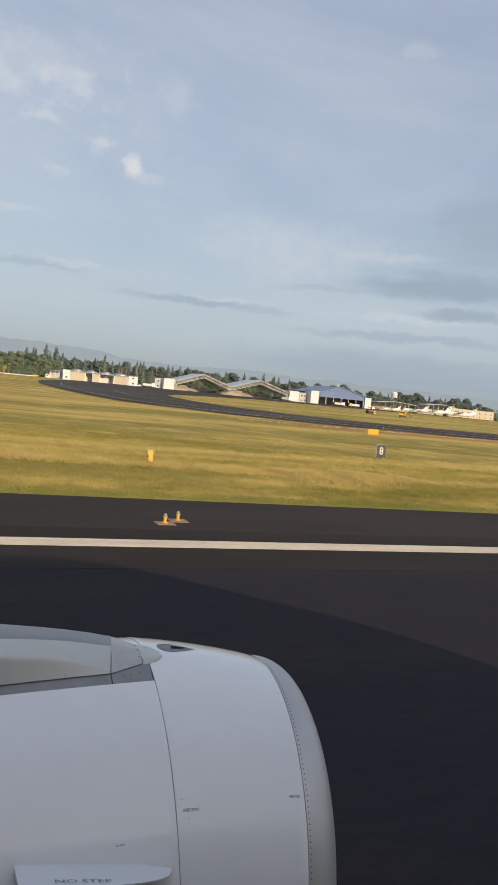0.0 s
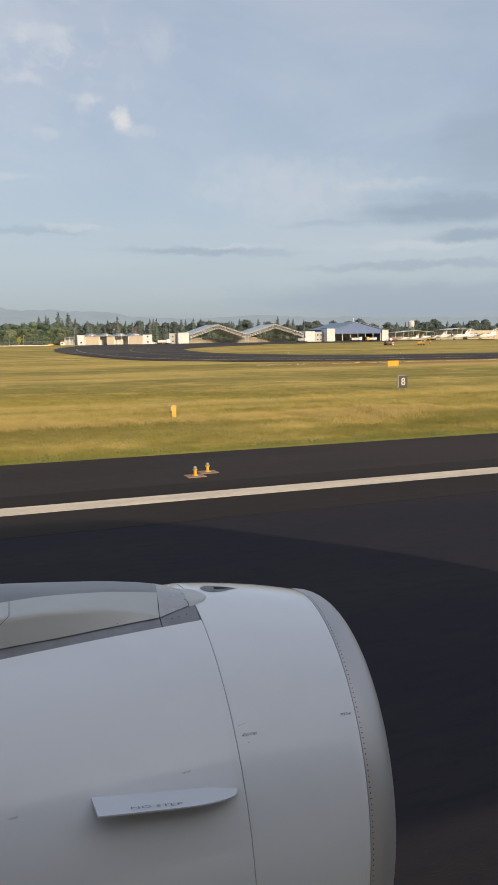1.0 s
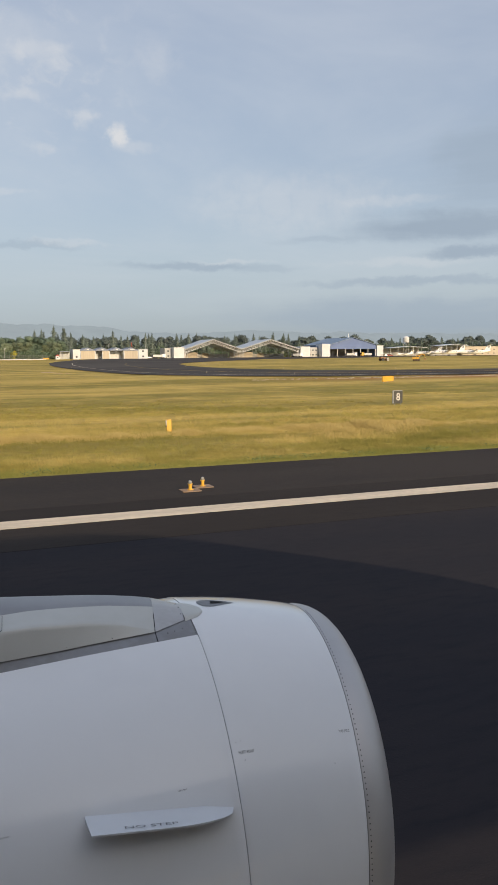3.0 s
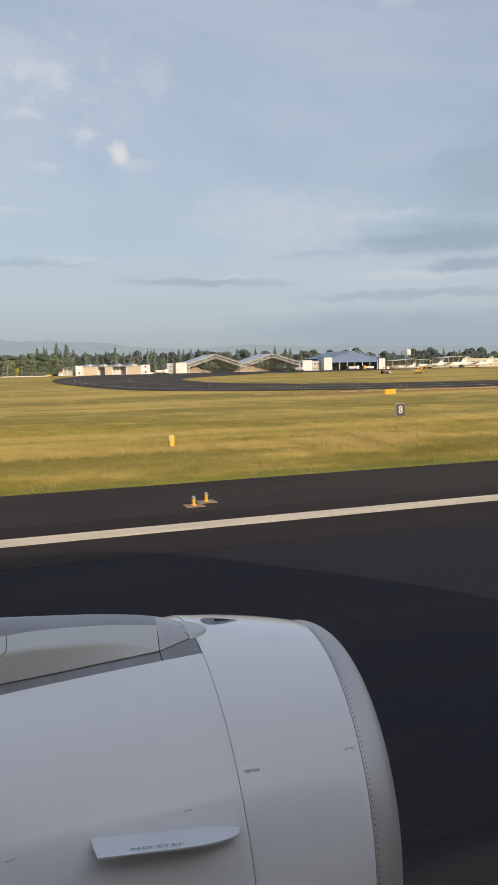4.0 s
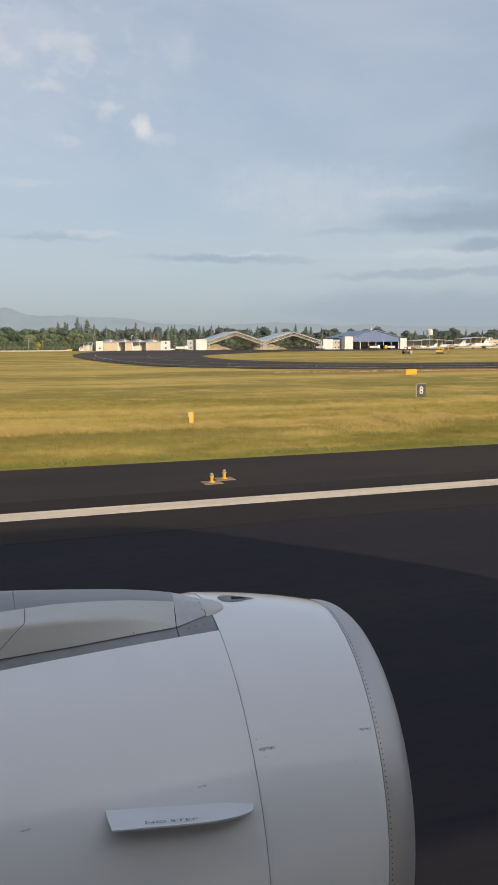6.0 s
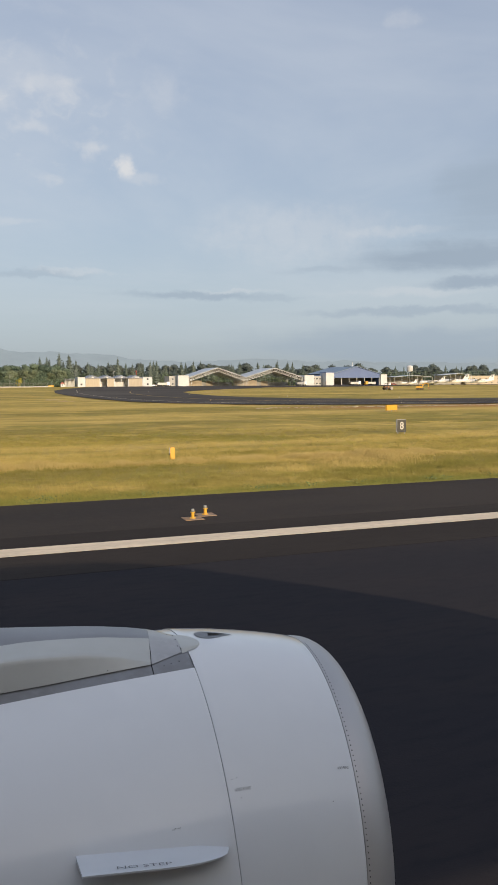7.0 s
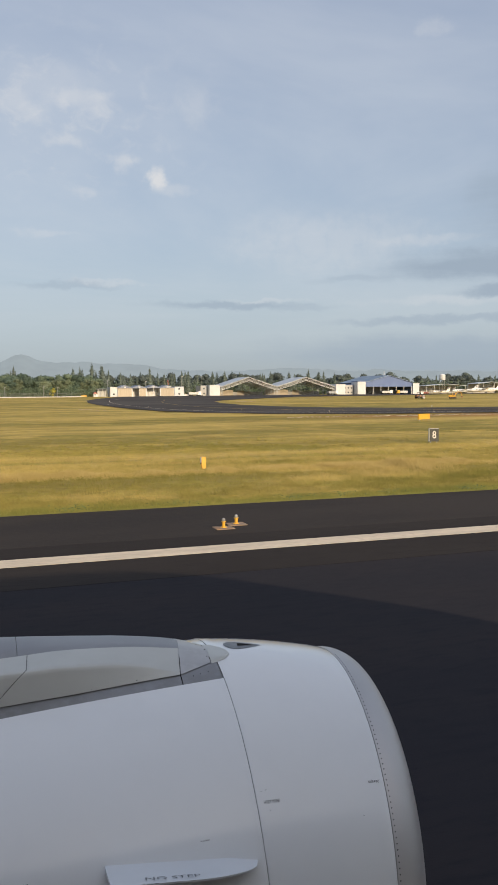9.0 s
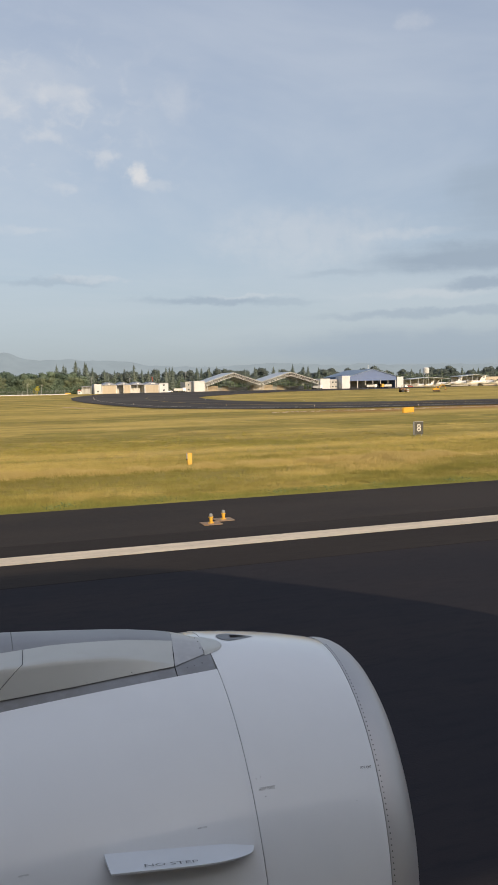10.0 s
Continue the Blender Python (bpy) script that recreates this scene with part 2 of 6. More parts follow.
GRASS_GREEN, GRASS_STRAW, GRASS_GOLD = (0.142, 0.130, 0.039), (0.225, 0.185, 0.065), (0.33, 0.255, 0.111)
RED_EARTH = (0.185, 0.10, 0.048)
GRASS_BROWN, GRASS_OLIVE = (0.165, 0.125, 0.049), (0.135, 0.115, 0.036)
GRASS_DARK, GRASS_FRESH = (0.115, 0.096, 0.039), (0.115, 0.135, 0.039)
grass_sheet, grass_leaf = grass_surface("grass_ground", False), grass_surface("grass_blade", True)
asphalt = surface("asphalt", [(0.0240, 0.0235, 0.0290), (0.030, 0.0272, 0.0305), (0.0195, 0.0200, 0.0258)], 0.95, coarse=0.25, fine=6.0,
                  bump=0.004, bump_size=60.0, along=(0.25, 1.0, 1.0), gloss=0.08)
asphalt_edge = surface("asphalt_shoulder", [(0.041, 0.035, 0.032), (0.031, 0.0275, 0.0265), (0.052, 0.043, 0.037)], 0.92, coarse=0.3, fine=8.0,
                       bump=0.004, bump_size=60.0, along=(0.3, 1.0, 1.0), gloss=0.1)
asphalt_mid = surface("asphalt_outer_lane", [(0.030, 0.026, 0.025), (0.036, 0.031, 0.029), (0.024, 0.022, 0.022)], 0.95, coarse=0.25, fine=6.0,
                      bump=0.004, bump_size=60.0, along=(0.25, 1.0, 1.0), gloss=0.08)
taxi_asphalt = surface("taxiway_asphalt", [(0.045, 0.041, 0.039), (0.085, 0.076, 0.069), (0.034, 0.032, 0.032)], 0.92, coarse=0.06, fine=0.5, along=(0.25, 1.0, 1.0), gloss=0.12)
joint_tar = surface("joint_tar", [(0.020, 0.019, 0.020), (0.024, 0.022, 0.022)], 0.95, gloss=0.0)
line_paint = surface("runway_paint", [(0.67, 0.575, 0.44), (0.56, 0.48, 0.37), (0.38, 0.33, 0.26)], 0.75, coarse=0.7, fine=9.0, bump=0.002, along=(0.35, 1.6, 1.0))
yellow_line = surface("taxi_paint", [(0.55, 0.36, 0.08), (0.42, 0.27, 0.07)], 0.8)
soil = surface("bare_soil", [(0.42, 0.33, 0.20), (0.34, 0.25, 0.14), (0.50, 0.41, 0.28)], 0.95, coarse=0.12, fine=1.0)
white_paint = surface("nacelle_paint", [(0.755, 0.767, 0.78), (0.725, 0.738, 0.753), (0.765, 0.775, 0.787)], 0.25, coarse=1.3, fine=5.0, coat=0.7, coat_rough=0.06, gloss=0.25)
strake_paint = surface("strake_paint", [(0.685, 0.71, 0.74), (0.655, 0.68, 0.71)], 0.3, coarse=2.0, fine=20.0, coat=0.6, coat_rough=0.12)
lip_metal = surface("lip_aluminium", [(0.54, 0.53, 0.53), (0.50, 0.49, 0.49), (0.55, 0.54, 0.54)], 0.48, 0.6, coarse=1.5, fine=6.0, rough_var=0.04)
pylon_paint = surface("pylon_paint", [(0.50, 0.507, 0.482), (0.485, 0.492, 0.468), (0.465, 0.47, 0.445)], 0.45, coarse=2.0, fine=8.0, coat=0.3, coat_rough=0.2)
pylon_metal = surface("pylon_metal", [(0.315, 0.315, 0.32), (0.295, 0.295, 0.30), (0.33, 0.33, 0.335)], 0.36, 0.5, coarse=2.0, fine=14.0)
strip_metal = surface("strip_metal", [(0.28, 0.28, 0.29), (0.23, 0.225, 0.225), (0.32, 0.325, 0.34)], 0.45, 0.4, coarse=2.0, fine=15.0)
plate_metal = surface("plate_metal", [(0.55, 0.53, 0.51), (0.48, 0.46, 0.44), (0.58, 0.56, 0.54)], 0.36, 0.7, coarse=4.0, fine=25.0)
dark_gap = surface("dark_gap", [(0.03, 0.03, 0.032), (0.02, 0.02, 0.022)], 0.8)
vent_grey = surface("vent_grey", [(0.22, 0.23, 0.25), (0.16, 0.17, 0.18)], 0.5, 0.2, coarse=10.0)
stencil_ink = surface("stencil_ink", [(0.03, 0.03, 0.033), (0.05, 0.05, 0.055)], 0.6, coarse=30.0, fine=120.0)
faded_ink = surface("faded_ink", [(0.11, 0.12, 0.13), (0.16, 0.17, 0.18)], 0.6, coarse=30.0, fine=120.0)
body_paint = surface("fuselage_paint", [(0.38, 0.36, 0.33), (0.35, 0.33, 0.305)], 0.35, coarse=0.7, coat=0.5)
rubber = surface("tyre_rubber", [(0.03, 0.03, 0.03), (0.045, 0.045, 0.045)], 0.85)
gear_metal = surface("gear_metal", [(0.5, 0.5, 0.5), (0.4, 0.4, 0.4)], 0.4, 0.6)
cabin_trim = surface("cabin_trim", [(0.5, 0.49, 0.47), (0.46, 0.45, 0.43)], 0.7)
yellow_paint = surface("yellow_paint", [(0.62, 0.35, 0.03), (0.56, 0.30, 0.03), (0.48, 0.26, 0.04)], 0.5, coarse=3.0, fine=20.0)
lamp_glass = surface("lamp_glass", [(0.20, 0.21, 0.20), (0.28, 0.28, 0.27)], 0.12, coarse=20.0, coat=1.0)
slab = surface("painted_plate", [(0.26, 0.16, 0.09), (0.20, 0.16, 0.13), (0.32, 0.22, 0.13)], 0.85, coarse=3.0, fine=20.0)
sign_black = surface("sign_black", [(0.025, 0.025, 0.022), (0.04, 0.04, 0.035)], 0.6, coarse=4.0)
sign_white = surface("sign_white", [(0.5, 0.49, 0.46), (0.42, 0.41, 0.38)], 0.6, coarse=6.0)
wall_white = surface("white_wall", [(0.57, 0.59, 0.61), (0.53, 0.545, 0.56), (0.47, 0.475, 0.48)], 0.8, coarse=0.3, fine=2.0)
wall_grey = surface("grey_wall", [(0.42, 0.42, 0.42), (0.36, 0.36, 0.36)], 0.8, coarse=0.4)
wall_beige = surface("beige_sheet", [(0.44, 0.385, 0.30), (0.40, 0.35, 0.275), (0.37, 0.32, 0.25)], 0.7, coarse=0.4, along=(4.0, 1.0, 0.3))
roof_blue = surface("blue_roof", [(0.070, 0.122, 0.275), (0.080, 0.135, 0.29), (0.062, 0.110, 0.25)], 0.5, coarse=0.15, fine=2.0)
roof_blue_pale = surface("pale_blue_roof", [(0.15, 0.215, 0.31), (0.17, 0.235, 0.33), (0.135, 0.195, 0.29)], 0.5, coarse=0.15, fine=2.0)
roof_pale = surface("pale_roof", [(0.42, 0.47, 0.52), (0.36, 0.41, 0.46), (0.48, 0.52, 0.56)], 0.45, coarse=0.2, fine=2.0)
roof_slate = surface("slate_roof", [(0.20, 0.23, 0.30), (0.16, 0.19, 0.25)], 0.6, coarse=0.3)
truss_paint = surface("truss_paint", [(0.54, 0.55, 0.55), (0.46, 0.47, 0.47)], 0.6, coarse=0.6)
hall_dark = surface("hall_dark", [(0.44, 0.46, 0.47), (0.39, 0.41, 0.42)], 0.9, coarse=0.3)
# near-black colour that stands in for shade below the hangar roofs
shade_dark = surface("roof_shade", [(0.085, 0.088, 0.085), (0.065, 0.068, 0.066), (0.10, 0.10, 0.095)], 0.95, coarse=0.3, gloss=0.1)
glass_dark = surface("window_glass", [(0.05, 0.06, 0.07), (0.08, 0.09, 0.1)], 0.1, coarse=0.5, coat=1.0)
plane_white = surface("plane_paint", [(0.78, 0.78, 0.77), (0.72, 0.72, 0.71)], 0.4, coarse=0.4, coat=0.4)
red_paint = surface("red_paint", [(0.34, 0.085, 0.055), (0.28, 0.07, 0.05)], 0.5)
rust_paint = surface("rust_paint", [(0.26, 0.13, 0.06), (0.19, 0.10, 0.055), (0.33, 0.17, 0.07)], 0.7, coarse=2.0)
steel_grey = surface("galvanised_steel", [(0.40, 0.41, 0.41), (0.32, 0.33, 0.33)], 0.5, 0.5, coarse=1.0)
bark = surface("bark", [(0.13, 0.10, 0.075), (0.09, 0.07, 0.05)], 0.9, coarse=0.8)
# leaf colours, save the blossom, are paled and greyed to imitate distance haze
leaf_broad = surface("broad_leaves", [(0.176, 0.234, 0.168), (0.198, 0.251, 0.173), (0.158, 0.217, 0.163)], 0.85, through_light=0.5, gloss=0.2, coarse=0.06, fine=0.5, per_piece=0.18, per_object=0.3)
leaf_dark = surface("dark_leaves", [(0.140, 0.200, 0.158), (0.158, 0.217, 0.163), (0.126, 0.183, 0.153)], 0.85, through_light=0.5, gloss=0.2, coarse=0.06, fine=0.5, per_piece=0.18, per_object=0.3)
leaf_olive = surface("olive_leaves", [(0.216, 0.259, 0.173), (0.234, 0.272, 0.173), (0.198, 0.242, 0.168)], 0.85, through_light=0.5, gloss=0.2, coarse=0.06, fine=0.5, per_piece=0.18, per_object=0.3)
# the farthest rows carry the most haze in their leaf colour
leaf_hazed = surface("haze_paled_leaves", [(0.175, 0.212, 0.205), (0.188, 0.225, 0.21), (0.162, 0.20, 0.195)], 0.9, through_light=0.6, gloss=0.05, coarse=0.06, fine=0.5, per_piece=0.10, per_object=0.15)
leaf_yellow = surface("yellow_blossom", [(0.42, 0.38, 0.07), (0.46, 0.42, 0.09), (0.34, 0.32, 0.07)], 0.85, through_light=0.4, gloss=0.2, coarse=0.2, fine=1.0, per_piece=0.3)
# needles lightened towards grey, again as painted haze
leaf_pine = surface("haze_paled_needles", [(0.206, 0.256, 0.228), (0.223, 0.268, 0.237), (0.193, 0.240, 0.215)], 0.9, through_light=0.5, gloss=0.1, coarse=0.06, fine=0.6, per_piece=0.18, per_object=0.25)
leaf_shrub = surface("shrub_leaves", [(0.171, 0.230, 0.153), (0.194, 0.246, 0.158), (0.153, 0.212, 0.148)], 0.9, through_light=0.5, gloss=0.1, coarse=0.05, fine=0.5, per_piece=0.35)
straw_leaf = surface("dry_straw", [(0.42, 0.33, 0.13), (0.47, 0.375, 0.16), (0.35, 0.275, 0.10)], 0.8, coarse=0.5, fine=5.0, per_piece=0.22, gloss=0.2, through_light=0.25)
leaf_weed = surface("weed_leaves", [(0.11, 0.155, 0.045), (0.14, 0.17, 0.055), (0.09, 0.13, 0.04)], 0.6, coarse=2.0, per_piece=0.6)
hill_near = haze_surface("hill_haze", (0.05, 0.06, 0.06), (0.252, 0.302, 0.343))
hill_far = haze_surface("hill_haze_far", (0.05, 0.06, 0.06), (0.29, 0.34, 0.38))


# ---- mesh helpers ----
def link_mesh(name, bm, material, parent=None, smooth=None, label=""):
    me = bpy.data.meshes.new(name)
    bmesh.ops.recalc_face_normals(bm, faces=bm.faces)
    bm.to_mesh(me)
    bm.free()
    me.materials.append(material)
    if smooth is not None:
        me.shade_smooth() if smooth <= 0 else me.set_sharp_from_angle(angle=radians(smooth))
        if smooth > 0:
            for p in me.polygons:
                p.use_smooth = True
    ob = new(name, me)
    if parent is not None:
        ob.parent = parent
    return tagged(ob, label) if label else ob


def part(name, bm, material, parent, label="", smooth=None):
    return link_mesh(name, bm, material, parent, smooth, label)


def sheet(name, verts, faces, material, parent=None):
    me = bpy.data.meshes.new(name)
    me.from_pydata(verts, [], faces)
    me.materials.append(material)
    ob = new(name, me)
    if parent is not None:
        ob.parent = parent
    return ob


def thing(name, m, label, category, group="", kind=""):
    ob = new(name)
    ob.matrix_world = m
    return tagged(ob, label, category, group, kind)


def box(bm, x0, x1, y0, y1, z0, z1, bevel=0.0):
    made = bmesh.ops.create_cube(bm, size=1.0)["verts"]
    for v in made:
        v.co = Vector(((x0 + x1) / 2 + v.co.x * (x1 - x0), (y0 + y1) / 2 + v.co.y * (y1 - y0), (z0 + z1) / 2 + v.co.z * (z1 - z0)))
    if bevel:
        edges = {e for v in made for e in v.link_edges}
        bmesh.ops.bevel(bm, geom=list(edges), offset=bevel, segments=2, affect="EDGES", profile=0.6)
    return bm


def rod(bm, a, b, r0, r1=None, n=8):
    a, b = Vector(a), Vector(b)
    way = b - a
    m = Matrix.Translation((a + b) / 2) @ way.to_track_quat("Z", "Y").to_matrix().to_4x4()
    bmesh.ops.create_cone(bm, cap_ends=True, segments=n, radius1=r0, radius2=r0 if r1 is None else r1, depth=way.length, matrix=m)
    return bm


def lathe(bm, rings, close=True):
    """Joins rings of points of equal length into a skin."""
    rows = [[bm.verts.new(p) for p in ring] for ring in rings]
    for a, b in zip(rows, rows[1:]):
        for k in range(len(a)):
            j = (k + 1) % len(a)
            if not close and j == 0:
                continue
            bm.faces.new((a[k], a[j], b[j], b[k]))
    return rows


def prism(bm, outline, y0, y1):
    """An outline of (x, z) drawn out from y0 to y1."""
    a = [bm.verts.new((x, y0, z)) for x, z in outline]
    b = [bm.verts.new((x, y1, z)) for x, z in outline]
    bm.faces.new(a)
    bm.faces.new(b[::-1])
    for k in range(len(a)):
        j = (k + 1) % len(a)
        bm.faces.new((a[k], a[j], b[j], b[k]))
    return bm


def B():
    return bmesh.new()


def lettering(name, text, height, m, material, parent, label="", bold=0.014):
    """Flat letters in the built-in font, centred, as a thin mesh at the pose m."""
    curve = bpy.data.curves.new(name, "FONT")
    curve.body, curve.size, curve.align_x, curve.align_y = text, height, "CENTER", "CENTER"
    curve.resolution_u = 2
    curve.offset = bold * height
    tmp = bpy.data.objects.new(name, curve)
    scene.collection.objects.link(tmp)
    bpy.context.view_layer.update()
    me = bpy.data.meshes.new_from_object(tmp.evaluated_get(bpy.context.evaluated_depsgraph_get()))
    bpy.data.objects.remove(tmp)
    me.materials.clear()
    me.materials.append(material)
    ob = new(name, me)
    ob.parent = parent
    ob.matrix_local = m
    return tagged(ob, label) if label else ob


# ---- ground, runway, taxiway ----
def rise(y):
    """The field climbs gently away from the runway."""
    return 2.0 * min(max((y - 45.0) / 400.0, 0.0), 1.0)


def make_ground():
    ys = [-600, -200, -60, 0, 28, 28.45, 28.8] + [29.5 + 1.5 * k for k in range(40)] + [90 + 6 * k for k in range(60)] + [460, 520, 700, 1000, 1500, 2200, 3000]
    xs = [-3000, -1500, -700, -300, -120] + [-60 + 4 * k for k in range(50)] + [145 + 12 * k for k in range(32)] + [560, 700, 1000, 1600, 2400, 3400]
    verts, faces = [], []
    for y in ys:
        for x in xs:
            z = rise(y)
            if y < 28.5:
                z = -0.06
            elif y > 29:
                z += 0.10 * noise.noise((x * 0.06, y * 0.15, 0.0)) + min((y - 28.5) * 0.04, 0.06)
            verts.append((x, y, z))
    w = len(xs)
    for j in range(len(ys) - 1):
        for k in range(w - 1):
            faces.append((j * w + k, j * w + k + 1, (j + 1) * w + k + 1, (j + 1) * w + k))
    g = sheet("ground", verts, faces, grass_sheet)
    g.data.shade_smooth()
    return tagged(g, "wide airfield of mown yellow-green drying grass", "ground", kind="structure")


def make_runway():
    runway = tagged(new("runway"), "dark brown-black asphalt runway with a worn white edge line", "runway", kind="structure")
    for name, y0, y1, m in (("lane", -60, -23, asphalt_edge), ("lane", -23, 3.2, asphalt), ("lane", 3.21, 17.43, asphalt), ("lane", 17.431, 22.4, asphalt_mid), ("shoulder", 22.41, 28.55, asphalt_edge)):
        part(name, box(B(), -400, 600, y0, y1, -0.30, 0.0), m, runway)
    part("joint", box(B(), -400, 600, 17.424, 17.440, -0.25, 0.004), joint_tar, runway, "dark tarred joint")
    part("edge_line", box(B(), -400, 600, 19.88, 20.84, -0.1, 0.005), line_paint, runway, "worn white painted edge line")
    return runway


def ribbon(name, edge_a, edge_b, lift, material, parent=None):
    """A strip between two edges of equal count, laid over the rising field."""
    verts = [(x, y, rise(y) + lift) for pair in zip(edge_a, edge_b) for x, y in pair]
    faces = [(2 * k, 2 * k + 1, 2 * k + 3, 2 * k + 2) for k in range(len(edge_a) - 1)]
    return sheet(name, verts, faces, material, parent)


TAXI_NEAR = [(640, 114), (420, 114), (200, 114), (87, 114.8), (62, 118.5), (47, 127.5), (38.5, 138.5), (33.5, 152), (31, 178), (30.5, 212), (32, 248), (38, 300), (48, 345), (64, 400), (78, 434)]
TAXI_FAR = [(640, 146), (420, 146), (200, 146), (112, 146.5), (88, 149.5), (74.7, 160), (67.5, 178), (66, 200), (68, 224), (74, 252), (84, 275), (97, 294), (118, 320), (142, 350), (165, 385)]
APRON_NEAR = [(76, 426), (150, 358), (200, 376), (300, 428), (640, 448)]
APRON_FAR = [(84, 437), (150, 452), (200, 452), (300, 452), (640, 478)]


def make_taxiway():
    tw = tagged(new("taxiway"), "dark asphalt taxiway curving through the grass to the apron", "taxiway", kind="structure")
    near, far = TAXI_NEAR, TAXI_FAR
    ribbon("pavement", near, far, 0.16, taxi_asphalt, tw)
    ribbon("apron", APRON_NEAR, APRON_FAR, 0.17, taxi_asphalt, tw)
    mid = [((a[0] + b[0]) / 2, (a[1] + b[1]) / 2) for a, b in zip(near, far)]
    shift = [(x + 0.25, y + 0.6) for x, y in mid]
    ribbon("centre_line", mid, shift, 0.19, yellow_line, tw)
    inner = [(a[0] + (b[0] - a[0]) * 0.14, a[1] + (b[1] - a[1]) * 0.14) for a, b in zip(near, far)]
    ribbon("edge_line", inner, [(x + 0.2, y + 0.5) for x, y in inner], 0.19, line_paint, tw)
    return tw


def make_soil():
    """Low heaps of dug pale earth beside the taxiway."""
    rng = random.Random(5)
    bm = B()
    for x0, x1, y, n, w in SOIL:
        for k in range(n):
            cx, cy = x0 + (x1 - x0) * (k + rng.random()) / n, y + rng.uniform(-1.2, 1.2)
            rx, ry, h = rng.uniform(0.2, 1.2) * w, rng.uniform(0.2, 0.7), rng.uniform(0.04, 0.20)
            rings = []
            for j in range(5):
                t = 1 - j / 4.3
                rings.append([Vector((cx + rx * t * math.cos(a * 0.4488) * (1 + 0.3 * noise.noise((a, j, k))), cy + ry * t * math.sin(a * 0.4488) * (1 + 0.3 * noise.noise((a, k, j + 5))),
                                      rise(cy) + 0.02 + h * (1 - t * t) + 0.06 * noise.noise((a * 0.9, j * 1.3, k)))) for a in range(14)])
            rows = lathe(bm, rings)
            bm.faces.new(rows[-1])
    return tagged(link_mesh("bare_earth", bm, soil, smooth=60), "heaps of pale dug earth along the taxiway", "soil", kind="stuff")


SOIL = [(20.5, 23.0, 172, 14, 0.7), (21.5, 24.5, 160, 10, 0.6), (80, 87, 246, 14, 1.0), (44, 58, 110.4, 40, 0.4), (58, 82, 109.4, 150, 0.5), (82, 140, 109.6, 260, 0.6)]


def make_hills():
    def ridge(name, y, base, bumps, m, seed):
        verts, faces = [], []
        xs = [-2200 + 25 * k for k in range(200)]
        for x in xs:
            h = base + sum(a * math.exp(-((x - c) / w) ** 2) for c, w, a in bumps) + 8 * noise.noise((x * 0.006, seed, 0)) + 6 * noise.noise((x * 0.022, seed, 1)) + 4 * noise.noise((x * 0.06, seed, 2))
            verts += [(x, y, -5), (x, y + 60, h * 0.55), (x, y + 170, h)]
        for k in range(len(xs) - 1):
            for j in range(2):
                faces.append((3 * k + j, 3 * k + 3 + j, 3 * k + 4 + j, 3 * k + 1 + j))
        ob = sheet(name, verts, faces, m)
        ob.data.shade_smooth()
        return tagged(ob, "hazy blue-grey mountain ridge on the horizon", "mountains", kind="structure")
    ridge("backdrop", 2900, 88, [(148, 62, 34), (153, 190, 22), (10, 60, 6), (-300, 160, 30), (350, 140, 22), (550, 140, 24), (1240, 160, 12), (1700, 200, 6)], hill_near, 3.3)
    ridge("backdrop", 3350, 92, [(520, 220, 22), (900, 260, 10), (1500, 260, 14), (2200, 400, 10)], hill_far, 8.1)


# ---- grass and weeds at the runway's edge ----
def blades(name, x, y, high, wide, rng, material, label):
    """Single leaning blades, two triangles each."""
    count = len(x)
    turn, lean, side = rng.uniform(-0.45, 0.45, count), rng.normal(0.1, 0.34, count), rng.normal(0, 0.25, count)
    base = 2.0 * np.clip((y - 45.0) / 400.0, 0, 1) + 0.03
    dx, dy = np.cos(turn) * wide, np.sin(turn) * wide
    verts = np.empty((count, 4, 3))
    verts[:, 0] = np.stack([x - dx, y - dy, base], 1)
    verts[:, 1] = np.stack([x + dx, y + dy, base], 1)
    verts[:, 2] = np.stack([x + dx * 0.7 + lean * high * 0.5, y + dy * 0.7 + side * high * 0.5, base + high * 0.6], 1)
    verts[:, 3] = np.stack([x + lean * high, y + side * high, base + high], 1)
    at = np.arange(count)[:, None] * 4
    faces = np.concatenate([at + [0, 1, 2], at + [0, 2, 3]]).tolist()
    return tagged(sheet(name, verts.reshape(-1, 3).tolist(), faces, material), label, "grass", kind="stuff")


